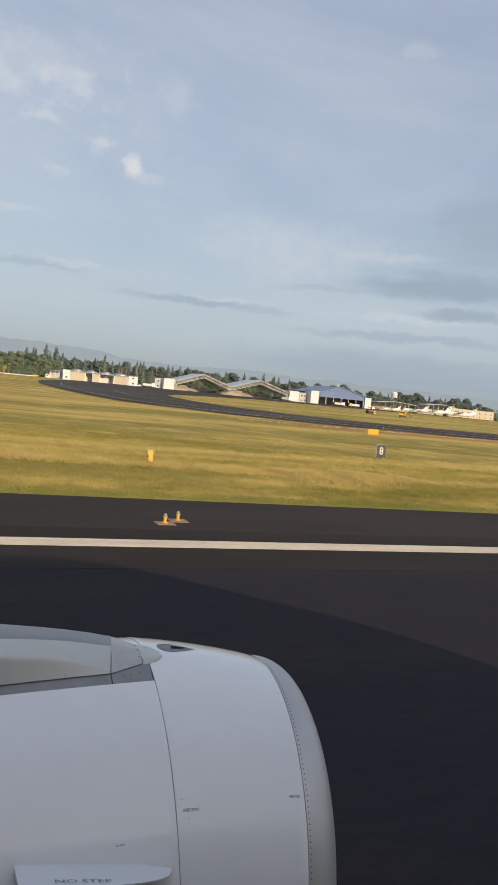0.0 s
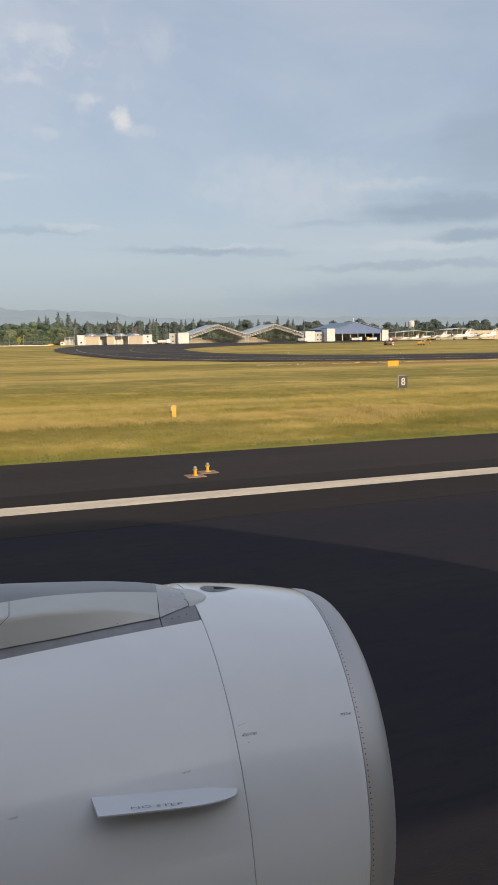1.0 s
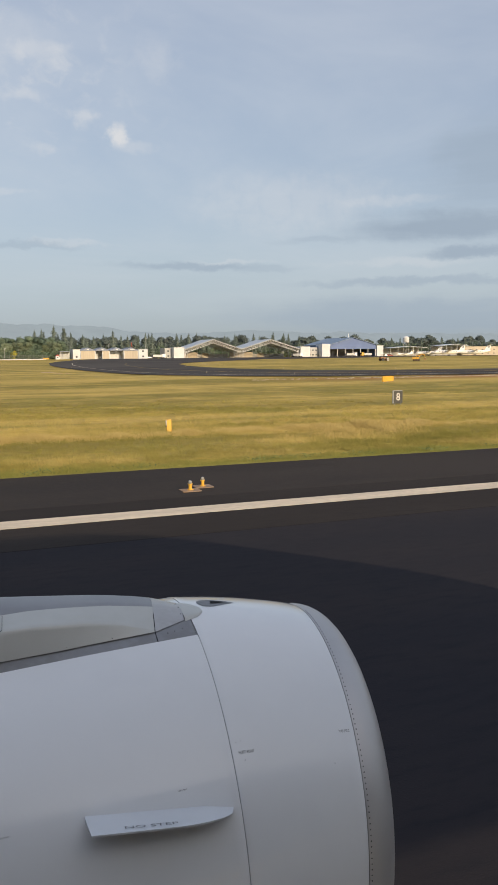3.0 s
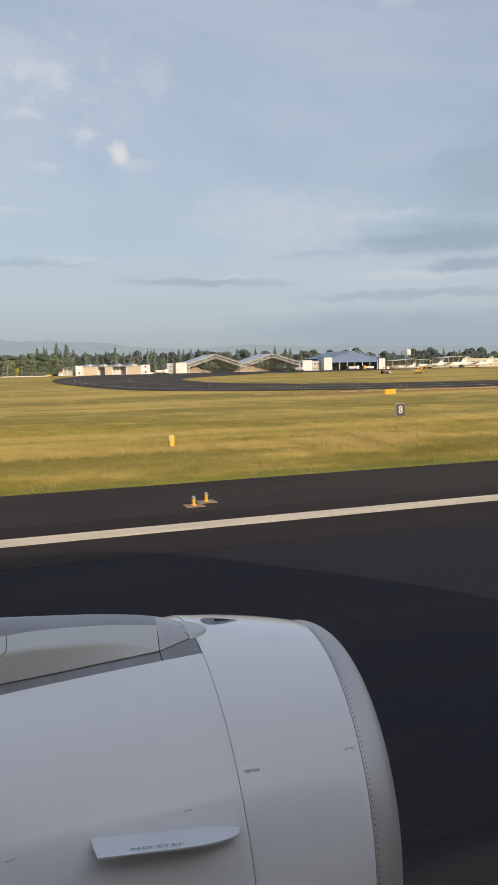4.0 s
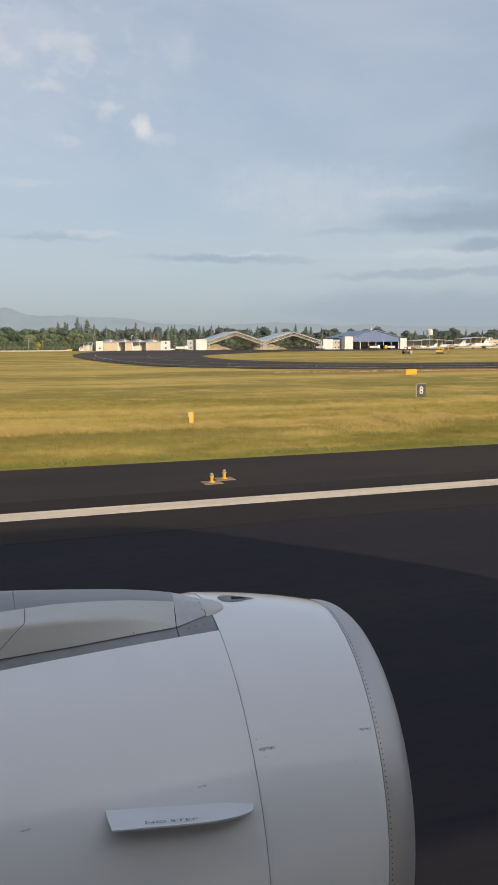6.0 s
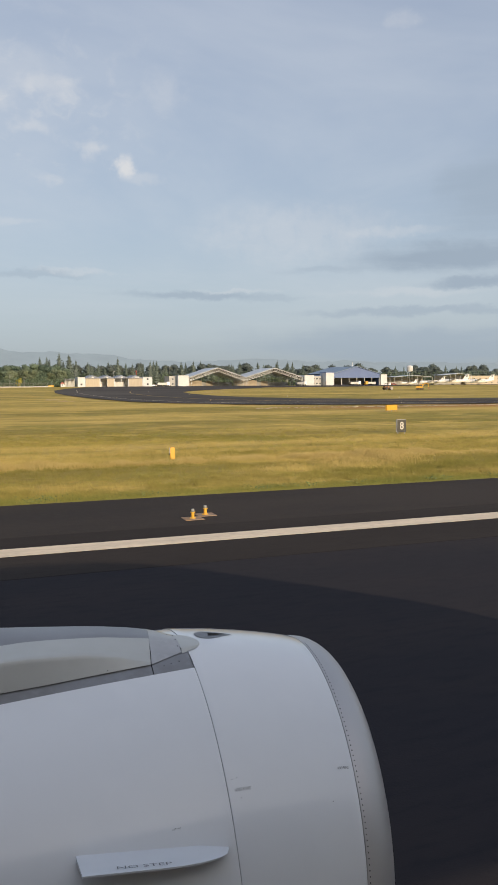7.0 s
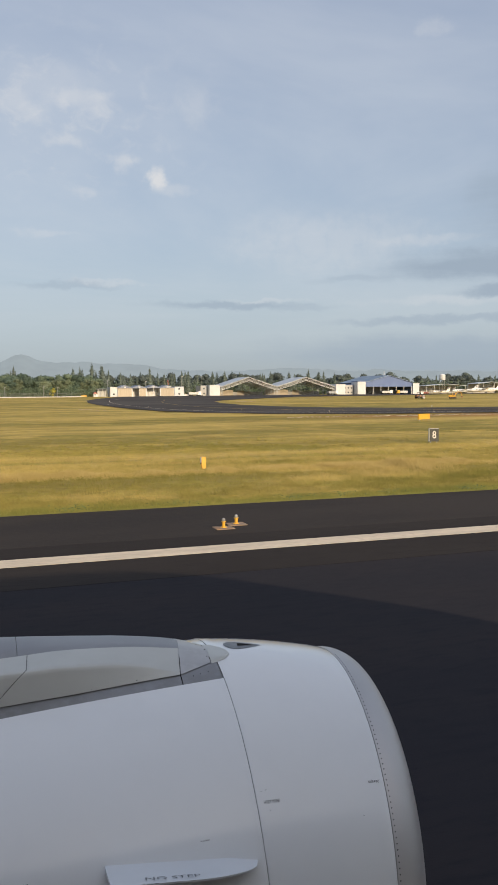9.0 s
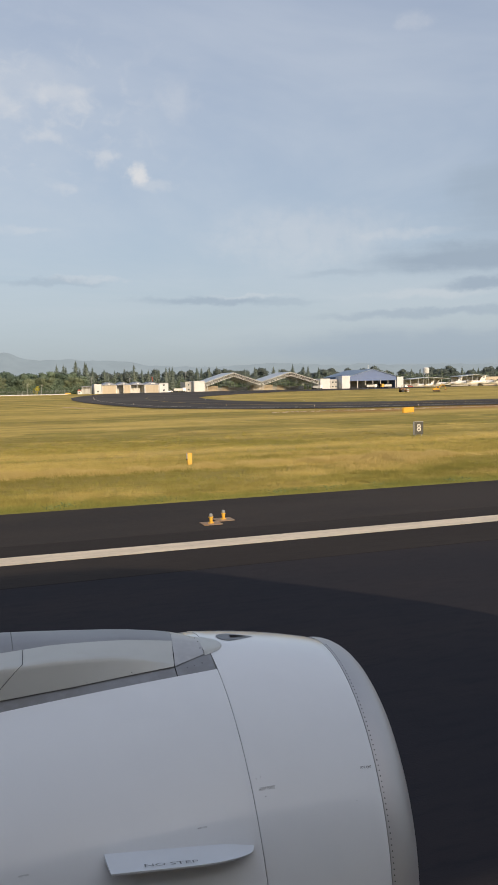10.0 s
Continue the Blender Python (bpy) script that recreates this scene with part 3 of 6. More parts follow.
def make_grass():
    rng = np.random.default_rng(4)
    count = 270000
    y = 1.0 / (1.0 / 28.6 - rng.random(count) * (1.0 / 28.6 - 1.0 / 80.0))
    x = y * rng.uniform(-0.06, 0.95, count)
    drift = np.sin(x * 0.11 + 1.3 * np.sin(y * 0.31)) + np.sin(x * 0.043 + y * 0.21 + 2.0) + 0.8 * np.sin(x * 0.33 + y * 0.9)
    clump = np.sin(x * 2.3 + 1.7 * np.sin(y * 1.1)) * np.sin(y * 1.9 + 1.3 * np.sin(x * 1.4)) + 0.7 * np.sin(x * 5.1 + y * 2.7) * np.sin(y * 4.3 - x * 1.1)
    high = (0.11 + 0.035 * drift) * (0.45 + 0.7 * rng.random(count)) * (0.85 + 0.6 * clump) * np.clip((y - 28.0) * 0.8, 0.5, 1.0)
    high = np.clip(high, 0.04, 0.38) * np.clip((82.0 - y) / 38.0, 0.12, 1.0)
    blades("grass", x, y, high, 0.0075 * (y / 30.0) * (0.7 + 0.6 * rng.random(count)), rng, grass_leaf, "short olive and golden grass beside the runway")
    # loose tussocks that stand above the rest, each a bunch of blades
    bunches, each = 5600, 20
    cy = np.repeat(1.0 / (1.0 / 28.9 - rng.random(bunches) * (1.0 / 28.9 - 1.0 / 76.0)), each)
    cx = cy * np.repeat(rng.uniform(-0.04, 0.93, bunches), each)
    size = np.repeat(rng.uniform(0.5, 1.25, bunches), each) * np.where(cy < 30.5, 0.75, 1.0) * np.clip((80.0 - cy) / 34.0, 0.2, 1.0)
    count = bunches * each
    x, y = cx + rng.normal(0, 0.17, count) * size, cy + rng.normal(0, 0.10, count) * size
    high = size * (0.10 + 0.17 * rng.random(count))
    blades("tussocks", x, y, high, 0.0095 * (y / 36.0) * (0.6 + 0.7 * rng.random(count)), rng, grass_leaf, "bunches of taller olive grass beside the runway")
    # one ragged drift of tall dry stalks, with a few loose tussocks before and behind it
    count = 260000
    x = rng.uniform(-3, 46, count)
    row = rng.random(count)
    lumps = np.clip(0.50 + 0.35 * np.sin(x * 0.37 + 0.8 * np.sin(x * 0.19)) + 0.35 * np.sin(x * 1.1 + 1.0) * np.sin(x * 0.61) + 0.15 * np.sin(x * 3.1), 0.0, 1.3)
    y = np.where(row < 0.75, 39.6 + 0.8 * np.sin(x * 0.13) + 0.4 * np.sin(x * 0.51) + rng.normal(0, 0.5, count), 37.0 + 1.3 * np.sin(x * 0.21 + 2.0) + rng.normal(0, 1.0, count))
    keep = rng.random(count) < np.where(row < 0.75, 0.25 + lumps, 0.9 * lumps * np.clip(np.sin(x * 0.24 - 3.1), 0.0, 1.0))
    x, y, lumps, row = x[keep], y[keep], lumps[keep], row[keep]
    high = (0.13 + 0.30 * lumps) * (0.35 + 0.75 * rng.random(len(x))) * np.where(row < 0.75, 1.0, 0.8)
    blades("dry_grass", x, y, high, 0.0068 * (0.7 + 0.7 * rng.random(len(x))), rng, straw_leaf, "ragged drift of tall golden dry grass stalks")


def make_weeds():
    """Low broad-leaved weeds that creep over the pavement's edge."""
    rng = random.Random(9)
    bm = B()
    for cx, n in ((3.4, 90), (12.4, 160), (14.1, 90), (20.6, 130), (7.0, 60), (16.8, 80), (24.0, 90), (27.5, 120)):
        for _ in range(n):
            x, y, s = cx + rng.gauss(0, 0.5), 28.85 + rng.uniform(-0.2, 0.7), rng.uniform(0.02, 0.05)
            z = rng.uniform(0.03, 0.17)
            a, t = rng.uniform(0, 6.28), rng.uniform(-0.4, 0.4)
            u = Vector((math.cos(a), t, math.sin(a) * 0.8)) * s
            v = Vector((-math.sin(a), 0.5, math.cos(a))) * s * 0.6
            c = Vector((x, y, z))
            bm.faces.new([bm.verts.new(p) for p in (c - u, c - v, c + u, c + v)])
    return tagged(link_mesh("weeds", bm, leaf_weed), "pale green creeping weeds at the pavement edge", "weeds", kind="stuff")


make_ground()
make_runway()
make_taxiway()
make_soil()
make_hills()
make_grass()
make_weeds()

# ---- the airliner that carries the camera ----
BODY_Y = -2.30
NOSE_X = 13.0


def body_section(d):
    """Top, bottom and half width of the fuselage at d metres behind the nose."""
    top = np.interp(d, [0, 0.25, 0.6, 1.2, 2.0, 2.8, 3.6, 4.6, 6, 25, 31, 37], [3.45, 3.85, 4.15, 4.50, 4.90, 5.32, 5.62, 5.80, 5.875, 5.875, 5.80, 5.5])
    low = np.interp(d, [0, 0.25, 0.6, 1.2, 2.0, 3.2, 5.0, 6.5, 24, 31, 37], [3.40, 3.05, 2.78, 2.45, 2.2, 2.02, 1.94, 1.925, 1.925, 3.2, 5.1])
    wide = np.interp(d, [0, 0.25, 0.6, 1.2, 2.0, 3.2, 4.6, 6, 25, 31, 37], [0.02, 0.42, 0.72, 1.08, 1.42, 1.75, 1.92, 1.975, 1.975, 1.3, 0.25])
    return float(top) + 0.3, float(low) + 0.3, float(wide)


def make_airliner():
    plane = thing("airliner", pose(0, 0, 0), "white twin-engined jet airliner standing on the runway", "airliner")
    xs = [NOSE_X - d for d in (0, 0.12, 0.25, 0.42, 0.6, 0.9, 1.2, 1.6, 2.0, 2.4, 2.8, 3.2, 3.6, 4.1, 4.6, 5.3, 6, 9)] + [0.62, -0.12, -4, -8, -12, -15, -18, -21, -24]
    angles = [math.asin(max(-1, min(1, v))) for v in (-1, -0.92, -0.75, -0.5, -0.2, -0.065, 0.28, 0.55, 0.8, 0.93, 1.0)]
    ring = [a for a in angles] + [math.pi - a for a in angles[-2:0:-1]]
    bm = B()
    rows = []
    for x in xs:
        top, low, wide = body_section(NOSE_X - x)
        rows.append([bm.verts.new((x, BODY_Y + wide * math.cos(a), (top + low) / 2 + (top - low) / 2 * math.sin(a))) for a in ring])
    hole = xs.index(0.62)
    for i in range(len(rows) - 1):
        for k in range(len(ring)):
            j = (k + 1) % len(ring)
            if i == hole and k == 5:
                continue  # the cabin window by the camera
            bm.faces.new((rows[i][k], rows[i][j], rows[i + 1][j], rows[i + 1][k]))
    bm.faces.new(rows[-1])
    part("fuselage", bm, body_paint, plane, smooth=50)
    # window surround
    bm = B()
    for x0, x1, z0, z1 in ((-0.16, -0.12, 4.02, 4.80), (0.62, 0.66, 4.02, 4.80), (-0.12, 0.62, 4.74, 4.80), (-0.12, 0.62, 4.02, 4.06)):
        box(bm, x0, x1, -0.50, -0.33, z0, z1, 0.008)
    part("window_frame", bm, cabin_trim, plane, "pale plastic cabin window surround")
    part("cabin_floor", box(B(), -15, 8, BODY_Y - 1.8, BODY_Y + 1.8, 3.28, 3.36), cabin_trim, plane)
    # wings: swept, thin towards the tip
    for side in (1, -1):
        bm = B()
        rings = []
        for out, lead, chord, z, thick in ((1.2, 0.75, 7.0, 2.75, 0.85), (1.95, 0.35, 6.6, 2.80, 0.80), (6.4, -2.05, 4.1, 3.25, 0.50), (11.5, -4.75, 2.7, 3.75, 0.30), (16.8, -7.5, 1.5, 4.25, 0.16)):
            sec = [(0, 0), (0.02, 0.22), (0.12, 0.42), (0.35, 0.5), (0.65, 0.32), (1, 0.02), (0.65, -0.25), (0.35, -0.45), (0.12, -0.4), (0.02, -0.2)]
            rings.append([(lead - c * chord, BODY_Y + side * out, z + h * thick) for c, h in sec])
        rows = lathe(bm, rings)
        bm.faces.new(rows[0])
        bm.faces.new(rows[-1])
        part("wing", bm, body_paint, plane, smooth=40)
        bm = B()
        rod(bm, (-4.6, BODY_Y + side * 3.8, 0.55), (-4.6, BODY_Y + side * 3.8, 2.9), 0.11)
        rod(bm, (-4.6, BODY_Y + side * 3.4, 0.58), (-4.6, BODY_Y + side * 4.2, 0.58), 0.08)
        part("main_gear", bm, gear_metal, plane, smooth=40)
        for off in (3.42, 4.18):
            bm = B()
            rod(bm, (-4.6, BODY_Y + side * off - 0.2, 0.58), (-4.6, BODY_Y + side * off + 0.2, 0.58), 0.58, n=28)
            part("wheel", bm, rubber, plane, smooth=40)
    bm = B()
    rod(bm, (8.0, BODY_Y, 0.38), (8.0, BODY_Y, 2.3), 0.08)
    part("nose_gear", bm, gear_metal, plane, smooth=40)
    for off in (-0.25, 0.25):
        part("wheel", rod(B(), (8.0, BODY_Y + off - 0.1, 0.38), (8.0, BODY_Y + off + 0.1, 0.38), 0.38, n=24), rubber, plane, smooth=40)
    # tail
    bm = B()
    prism(bm, [(-17.5, 5.7), (-20.6, 11.6), (-22.6, 11.6), (-23.0, 5.4)], BODY_Y - 0.12, BODY_Y + 0.12)
    part("tail_fin", bm, body_paint, plane)
    return plane


# engine axis and stations, in metres
AX_Y, AX_Z = 3.62, 1.71
SEAM_X, SEAM_R, LIP_X, LIP_R = 1.304, 1.265, 2.018, 1.143


def nacelle_point(x, r, a):
    """A point of the nacelle: station x, radius r, a degrees up from the inboard side."""
    s = min(max((x - SEAM_X) / (LIP_X - SEAM_X), 0.0), 1.0)
    a = a % 360.0
    sy, sz, drop = 0.036 + 0.069 * s, 0.069 * s, -0.043 * s
    if 78 < a < 200:
        # the crown is a little flattened on the outboard side behind the lip
        q = min((a - 78) / 36.0, 1.0)
        r -= 0.042 * q * q * (3 - 2 * q) * ((1 - s) ** 1.2 + 0.12 * s)
    y, z = AX_Y - r * math.cos(radians(a)), AX_Z + drop + r * math.sin(radians(a))
    return Vector((x + sy * (y - AX_Y) + sz * (z - AX_Z), y, z))


def cowl_radius(x):
    if x <= SEAM_X:
        return SEAM_R - 0.02 * (SEAM_X - x) ** 2 - 0.03 * max(0.0, -x) ** 2
    s = (x - SEAM_X) / (LIP_X - SEAM_X)
    return SEAM_R + (LIP_R - SEAM_R) * (0.50 * s + 0.50 * s * s)


def skin(bm, stations, a0, a1, n):
    """Nacelle skin over (x, r) stations between two angles."""
    full = abs(a1 - a0) >= 359
    rings = [[nacelle_point(x, r, a0 + (a1 - a0) * k / n) for k in range(n if full else n + 1)] for x, r in stations]
    return lathe(bm, rings, close=full)


def cowl_edge(x):
    """The angle at which the fan cowl ends below the pylon, on the inboard side."""
    return 71.5 - 2.3 * max(0.0, SEAM_X - x)


def make_engine():
    eng = thing("jet_engine", pose(0.010, 0, 0), "white jet engine with bare metal inlet lip below the wing", "jet engine")
    # fan cowl: skin with a folded-in front edge, open at the top for the pylon
    bm = B()
    xs = [SEAM_X - 0.0015, SEAM_X - 0.004] + [SEAM_X - 0.05 - 0.13 * k for k in range(20)]
    rings = []
    for i, x in enumerate(xs):
        r = cowl_radius(x) - (0.0015 if i == 0 else 0.0)
        e = cowl_edge(x)
        angs = [e - k * (360 - 2 * (90 - e)) / 120 for k in range(121)]
        rings.append([nacelle_point(x, r, a) for a in angs])
    rings.insert(0, [nacelle_point(SEAM_X - 0.0015, cowl_radius(SEAM_X) - 0.03, cowl_edge(SEAM_X) - k * (360 - 2 * (90 - cowl_edge(SEAM_X))) / 120) for k in range(121)])
    lathe(bm, rings, close=False)
    part("fan_cowl", bm, white_paint, eng, smooth=35)
    # inlet cowl in front of the seam
    bm = B()
    st = [(SEAM_X + 0.0015, cowl_radius(SEAM_X) - 0.03), (SEAM_X + 0.0015, cowl_radius(SEAM_X) - 0.0015), (SEAM_X + 0.004, cowl_radius(SEAM_X + 0.004))]
    st += [(SEAM_X + 0.05 + 0.066 * k, cowl_radius(SEAM_X + 0.05 + 0.066 * k)) for k in range(11)] + [(LIP_X - 0.002, cowl_radius(LIP_X))]
    skin(bm, st, 0, 360, 160)
    part("inlet_cowl", bm, white_paint, eng, smooth=35)
    # bare metal lip, rolled round into the duct
    bm = B()
    st = [(LIP_X - 0.002, LIP_R - 0.02)]
    st += [(LIP_X + 0.002 + 0.223 * math.sin(u * math.pi / 20), LIP_R - 0.001 - 0.205 * (1 - math.cos(u * math.pi / 20))) for u in range(11)]
    st += [(LIP_X + 0.215, 0.905), (LIP_X + 0.18, 0.875), (LIP_X + 0.12, 0.845), (LIP_X + 0.05, 0.825)]
    skin(bm, st, 0, 360, 160)
    part("inlet_lip", bm, lip_metal, eng, "bare aluminium inlet lip", smooth=40)
    bm = B()
    skin(bm, [(LIP_X + 0.05, 0.815), (1.7, 0.82), (1.2, 0.86)], 0, 360, 80)
    part("inlet_duct", bm, vent_grey, eng, smooth=40)
    bm = B()
    rows = skin(bm, [(1.62, 0.30), (1.75, 0.27), (1.9, 0.19), (2.0, 0.10), (2.05, 0.01)], 0, 360, 32)
    bm.faces.new(rows[-1])
    part("spinner", bm, dark_gap, eng, smooth=60)
    for k in range(18):
        bm = B()
        a = k * 20.0
        q = [nacelle_point(1.62, 0.28, a), nacelle_point(1.55, 0.82, a + 6), nacelle_point(1.40, 0.82, a + 24), nacelle_point(1.48, 0.28, a + 16)]
        bm.faces.new([bm.verts.new(p) for p in q])
        bmesh.ops.solidify(bm, geom=bm.faces[:], thickness=0.012)
        part("fan_blade", bm, gear_metal, eng)
    # inner barrel, dark, seen only through the seam
    bm = B()
    skin(bm, [(SEAM_X + 0.1, cowl_radius(SEAM_X) - 0.05), (SEAM_X - 0.04, SEAM_R - 0.07), (SEAM_X - 0.08, SEAM_R - 0.14), (0.2, SEAM_R - 0.14), (-1.25, cowl_radius(-1.25) - 0.14)], 0, 360, 100)
    part("inner_barrel", bm, dark_gap, eng, smooth=40)
    bm = B()
    rows = skin(bm, [(-1.2, 0.95), (-1.6, 0.78), (-2.2, 0.52)], 0, 360, 48)
    bm.faces.new(rows[-1])
    bm.faces.new(rows[0])
    part("core_nozzle", bm, gear_metal, eng, smooth=40)

    # rivets behind the lip
    rv = bpy.data.meshes.new("rivet")
    bm = B()
    bmesh.ops.create_cone(bm, cap_ends=True, segments=8, radius1=0.0036, radius2=0.0030, depth=0.0015)
    bm.to_mesh(rv)
    bm.free()
    rv.materials.append(stencil_ink)
    for k in range(92):
        a = -28 + 1.30 * k
        p = nacelle_point(LIP_X + 0.015, LIP_R - 0.0009, a)
        o = new("rivet", rv)
        o.parent = eng
        out = Vector((0.1, -math.cos(radians(a)), math.sin(radians(a))))
        o.matrix_local = Matrix.Translation(p) @ out.to_track_quat("Z", "Y").to_matrix().to_4x4()

    def on_skin(x, a, lift, spin=0.0):
        """A pose lying on the cowl, its x axis forward along the nacelle."""
        r = cowl_radius(x)
        p = nacelle_point(x, r, a)
        fwd = (nacelle_point(x + 0.03, cowl_radius(x + 0.03), a) - nacelle_point(x - 0.03, cowl_radius(x - 0.03), a)).normalized()
        rnd = (nacelle_point(x, r, a + 1) - p).normalized()
        out = fwd.cross(rnd).normalized()
        rnd = out.cross(fwd)
        m = Matrix((fwd, rnd, out)).transposed().to_4x4()
        m.translation = p + out * lift
        return m @ pose(0, 0, 0, 0, 0, spin)

    for x, a, h, spin in ((1.378, 40.5, 0.0190, 1.5), (1.953, 43.2, 0.0165, 1.0), (1.045, 35.5, 0.0095, 1.0), (0.284, 34.0, 0.0095, 1.0)):
        for word, off in (("HOIST", -1.12), ("POINT", 1.20)):
            lettering("stencil", word, h, on_skin(x, a, 0.0012, spin) @ Matrix.Translation((off * h, 0, 0)) @ Matrix.Diagonal((0.70, 1.1, 1, 1)), stencil_ink, eng, "small dark stencilled word", 0.0)
    # small fasteners and drain holes
    for x, a in ((1.335, 42.6), (1.36, 42.9), (1.365, 38.9), (1.86, 36.0)):
        o = new("fastener", rv)
        o.parent = eng
        o.matrix_local = on_skin(x, a, 0.0004) @ Matrix.Scale(0.6, 4)
    # strake: a thin fin with a squared tail and a rounded front
    bm = B()
    upper, lower = [], []
    for k in range(25):
        x = 0.612 + 0.655 * k / 24
        s = k / 24
        reach = 0.165 * (1 - 0.12 * s) * math.sqrt(max(0.0, 1 - max(0.0, (s - 0.50) / 0.50) ** 2.3))
        root = nacelle_point(x, cowl_radius(x) - 0.01, 34.2 - 3.6 * s)
        way = Vector((0, -math.cos(radians(8)), math.sin(radians(8))))
        tip = root + way * (reach + 0.012)
        f = min(1.0, (1 - s) * 5 + 0.05)
        upper.append([bm.verts.new(root + Vector((0, 0.004, 0.014 * f))), bm.verts.new(root + way * 0.03 * f + Vector((0, 0, 0.009 * f))), bm.verts.new(tip + Vector((0, 0, 0.004 * f)))])
        lower.append([bm.verts.new(root + Vector((0, 0.0, -0.03 * f))), bm.verts.new(root + way * 0.03 * f - Vector((0, 0, 0.012 * f))), bm.verts.new(tip - Vector((0, 0, 0.004 * f)))])
    for a, b in zip(range(24), range(1, 25)):
        for j in range(2):
            bm.faces.new((upper[a][j], upper[b][j], upper[b][j + 1], upper[a][j + 1]))
            bm.faces.new((lower[a][j], lower[a][j + 1], lower[b][j + 1], lower[b][j]))
        bm.faces.new((upper[a][2], upper[b][2], lower[b][2], lower[a][2]))
    bm.faces.new(upper[0] + lower[0][::-1])
    fin = part("strake", bm, strake_paint, eng, "white fin with dark stencilled words", smooth=40)
    s = (0.872 - 0.612) / 0.655
    r0, r1 = (nacelle_point(x, cowl_radius(x) - 0.01, 34.2 - 3.6 * (x - 0.612) / 0.655) for x in (0.80, 0.95))
    fwd = (r1 - r0).normalized()
    up = fwd.cross(way * -1).normalized()
    m = Matrix((fwd, up.cross(fwd), up)).transposed().to_4x4()
    m.translation = (r0 + r1) / 2 + way * 0.137 + Vector((0, 0, 0.0085))
    for word, off in (("NO", -0.078), ("STEP", 0.045)):
        lettering("stencil", word, 0.036, m @ Matrix.Translation((off, 0, 0)) @ Matrix.Diagonal((1.64, 1, 1, 1)), faded_ink, fin, "faded grey stencilled word", -0.004)
    # teardrop scoop on the crown of the inlet cowl
    bm = B()
    base, rim = [], []
    for k in range(24):
        t = 2 * math.pi * k / 24
        u = 0.5 - 0.5 * math.cos(t)
        x = 1.390 + 0.212 * u
        a = 88.6 + math.sin(t) * (4.8 * (1 - 0.80 * u)) + 2.2 * u
        base.append(bm.verts.new(nacelle_point(x, cowl_radius(x) + 0.0015, a)))
        rim.append(bm.verts.new(nacelle_point(x * 0.88 + 0.12 * 1.47, cowl_radius(x) + 0.003, a * 0.88 + 0.12 * 89.4)))
    for k in range(24):
        j = (k + 1) % 24
        bm.faces.new((base[k], base[j], rim[j], rim[k]))
    bm.faces.new(rim)
    part("scoop", bm, vent_grey, eng, "grey teardrop vent")
    bm = B()
    bm.faces.new([bm.verts.new(nacelle_point(x, cowl_radius(x) + 0.006, a)) for x, a in ((1.462, 88.0), (1.565, 90.3), (1.472, 90.6))])
    bmesh.ops.solidify(bm, geom=bm.faces[:], thickness=0.004)
    part("vent_opening", bm, dark_gap, eng)
    return eng


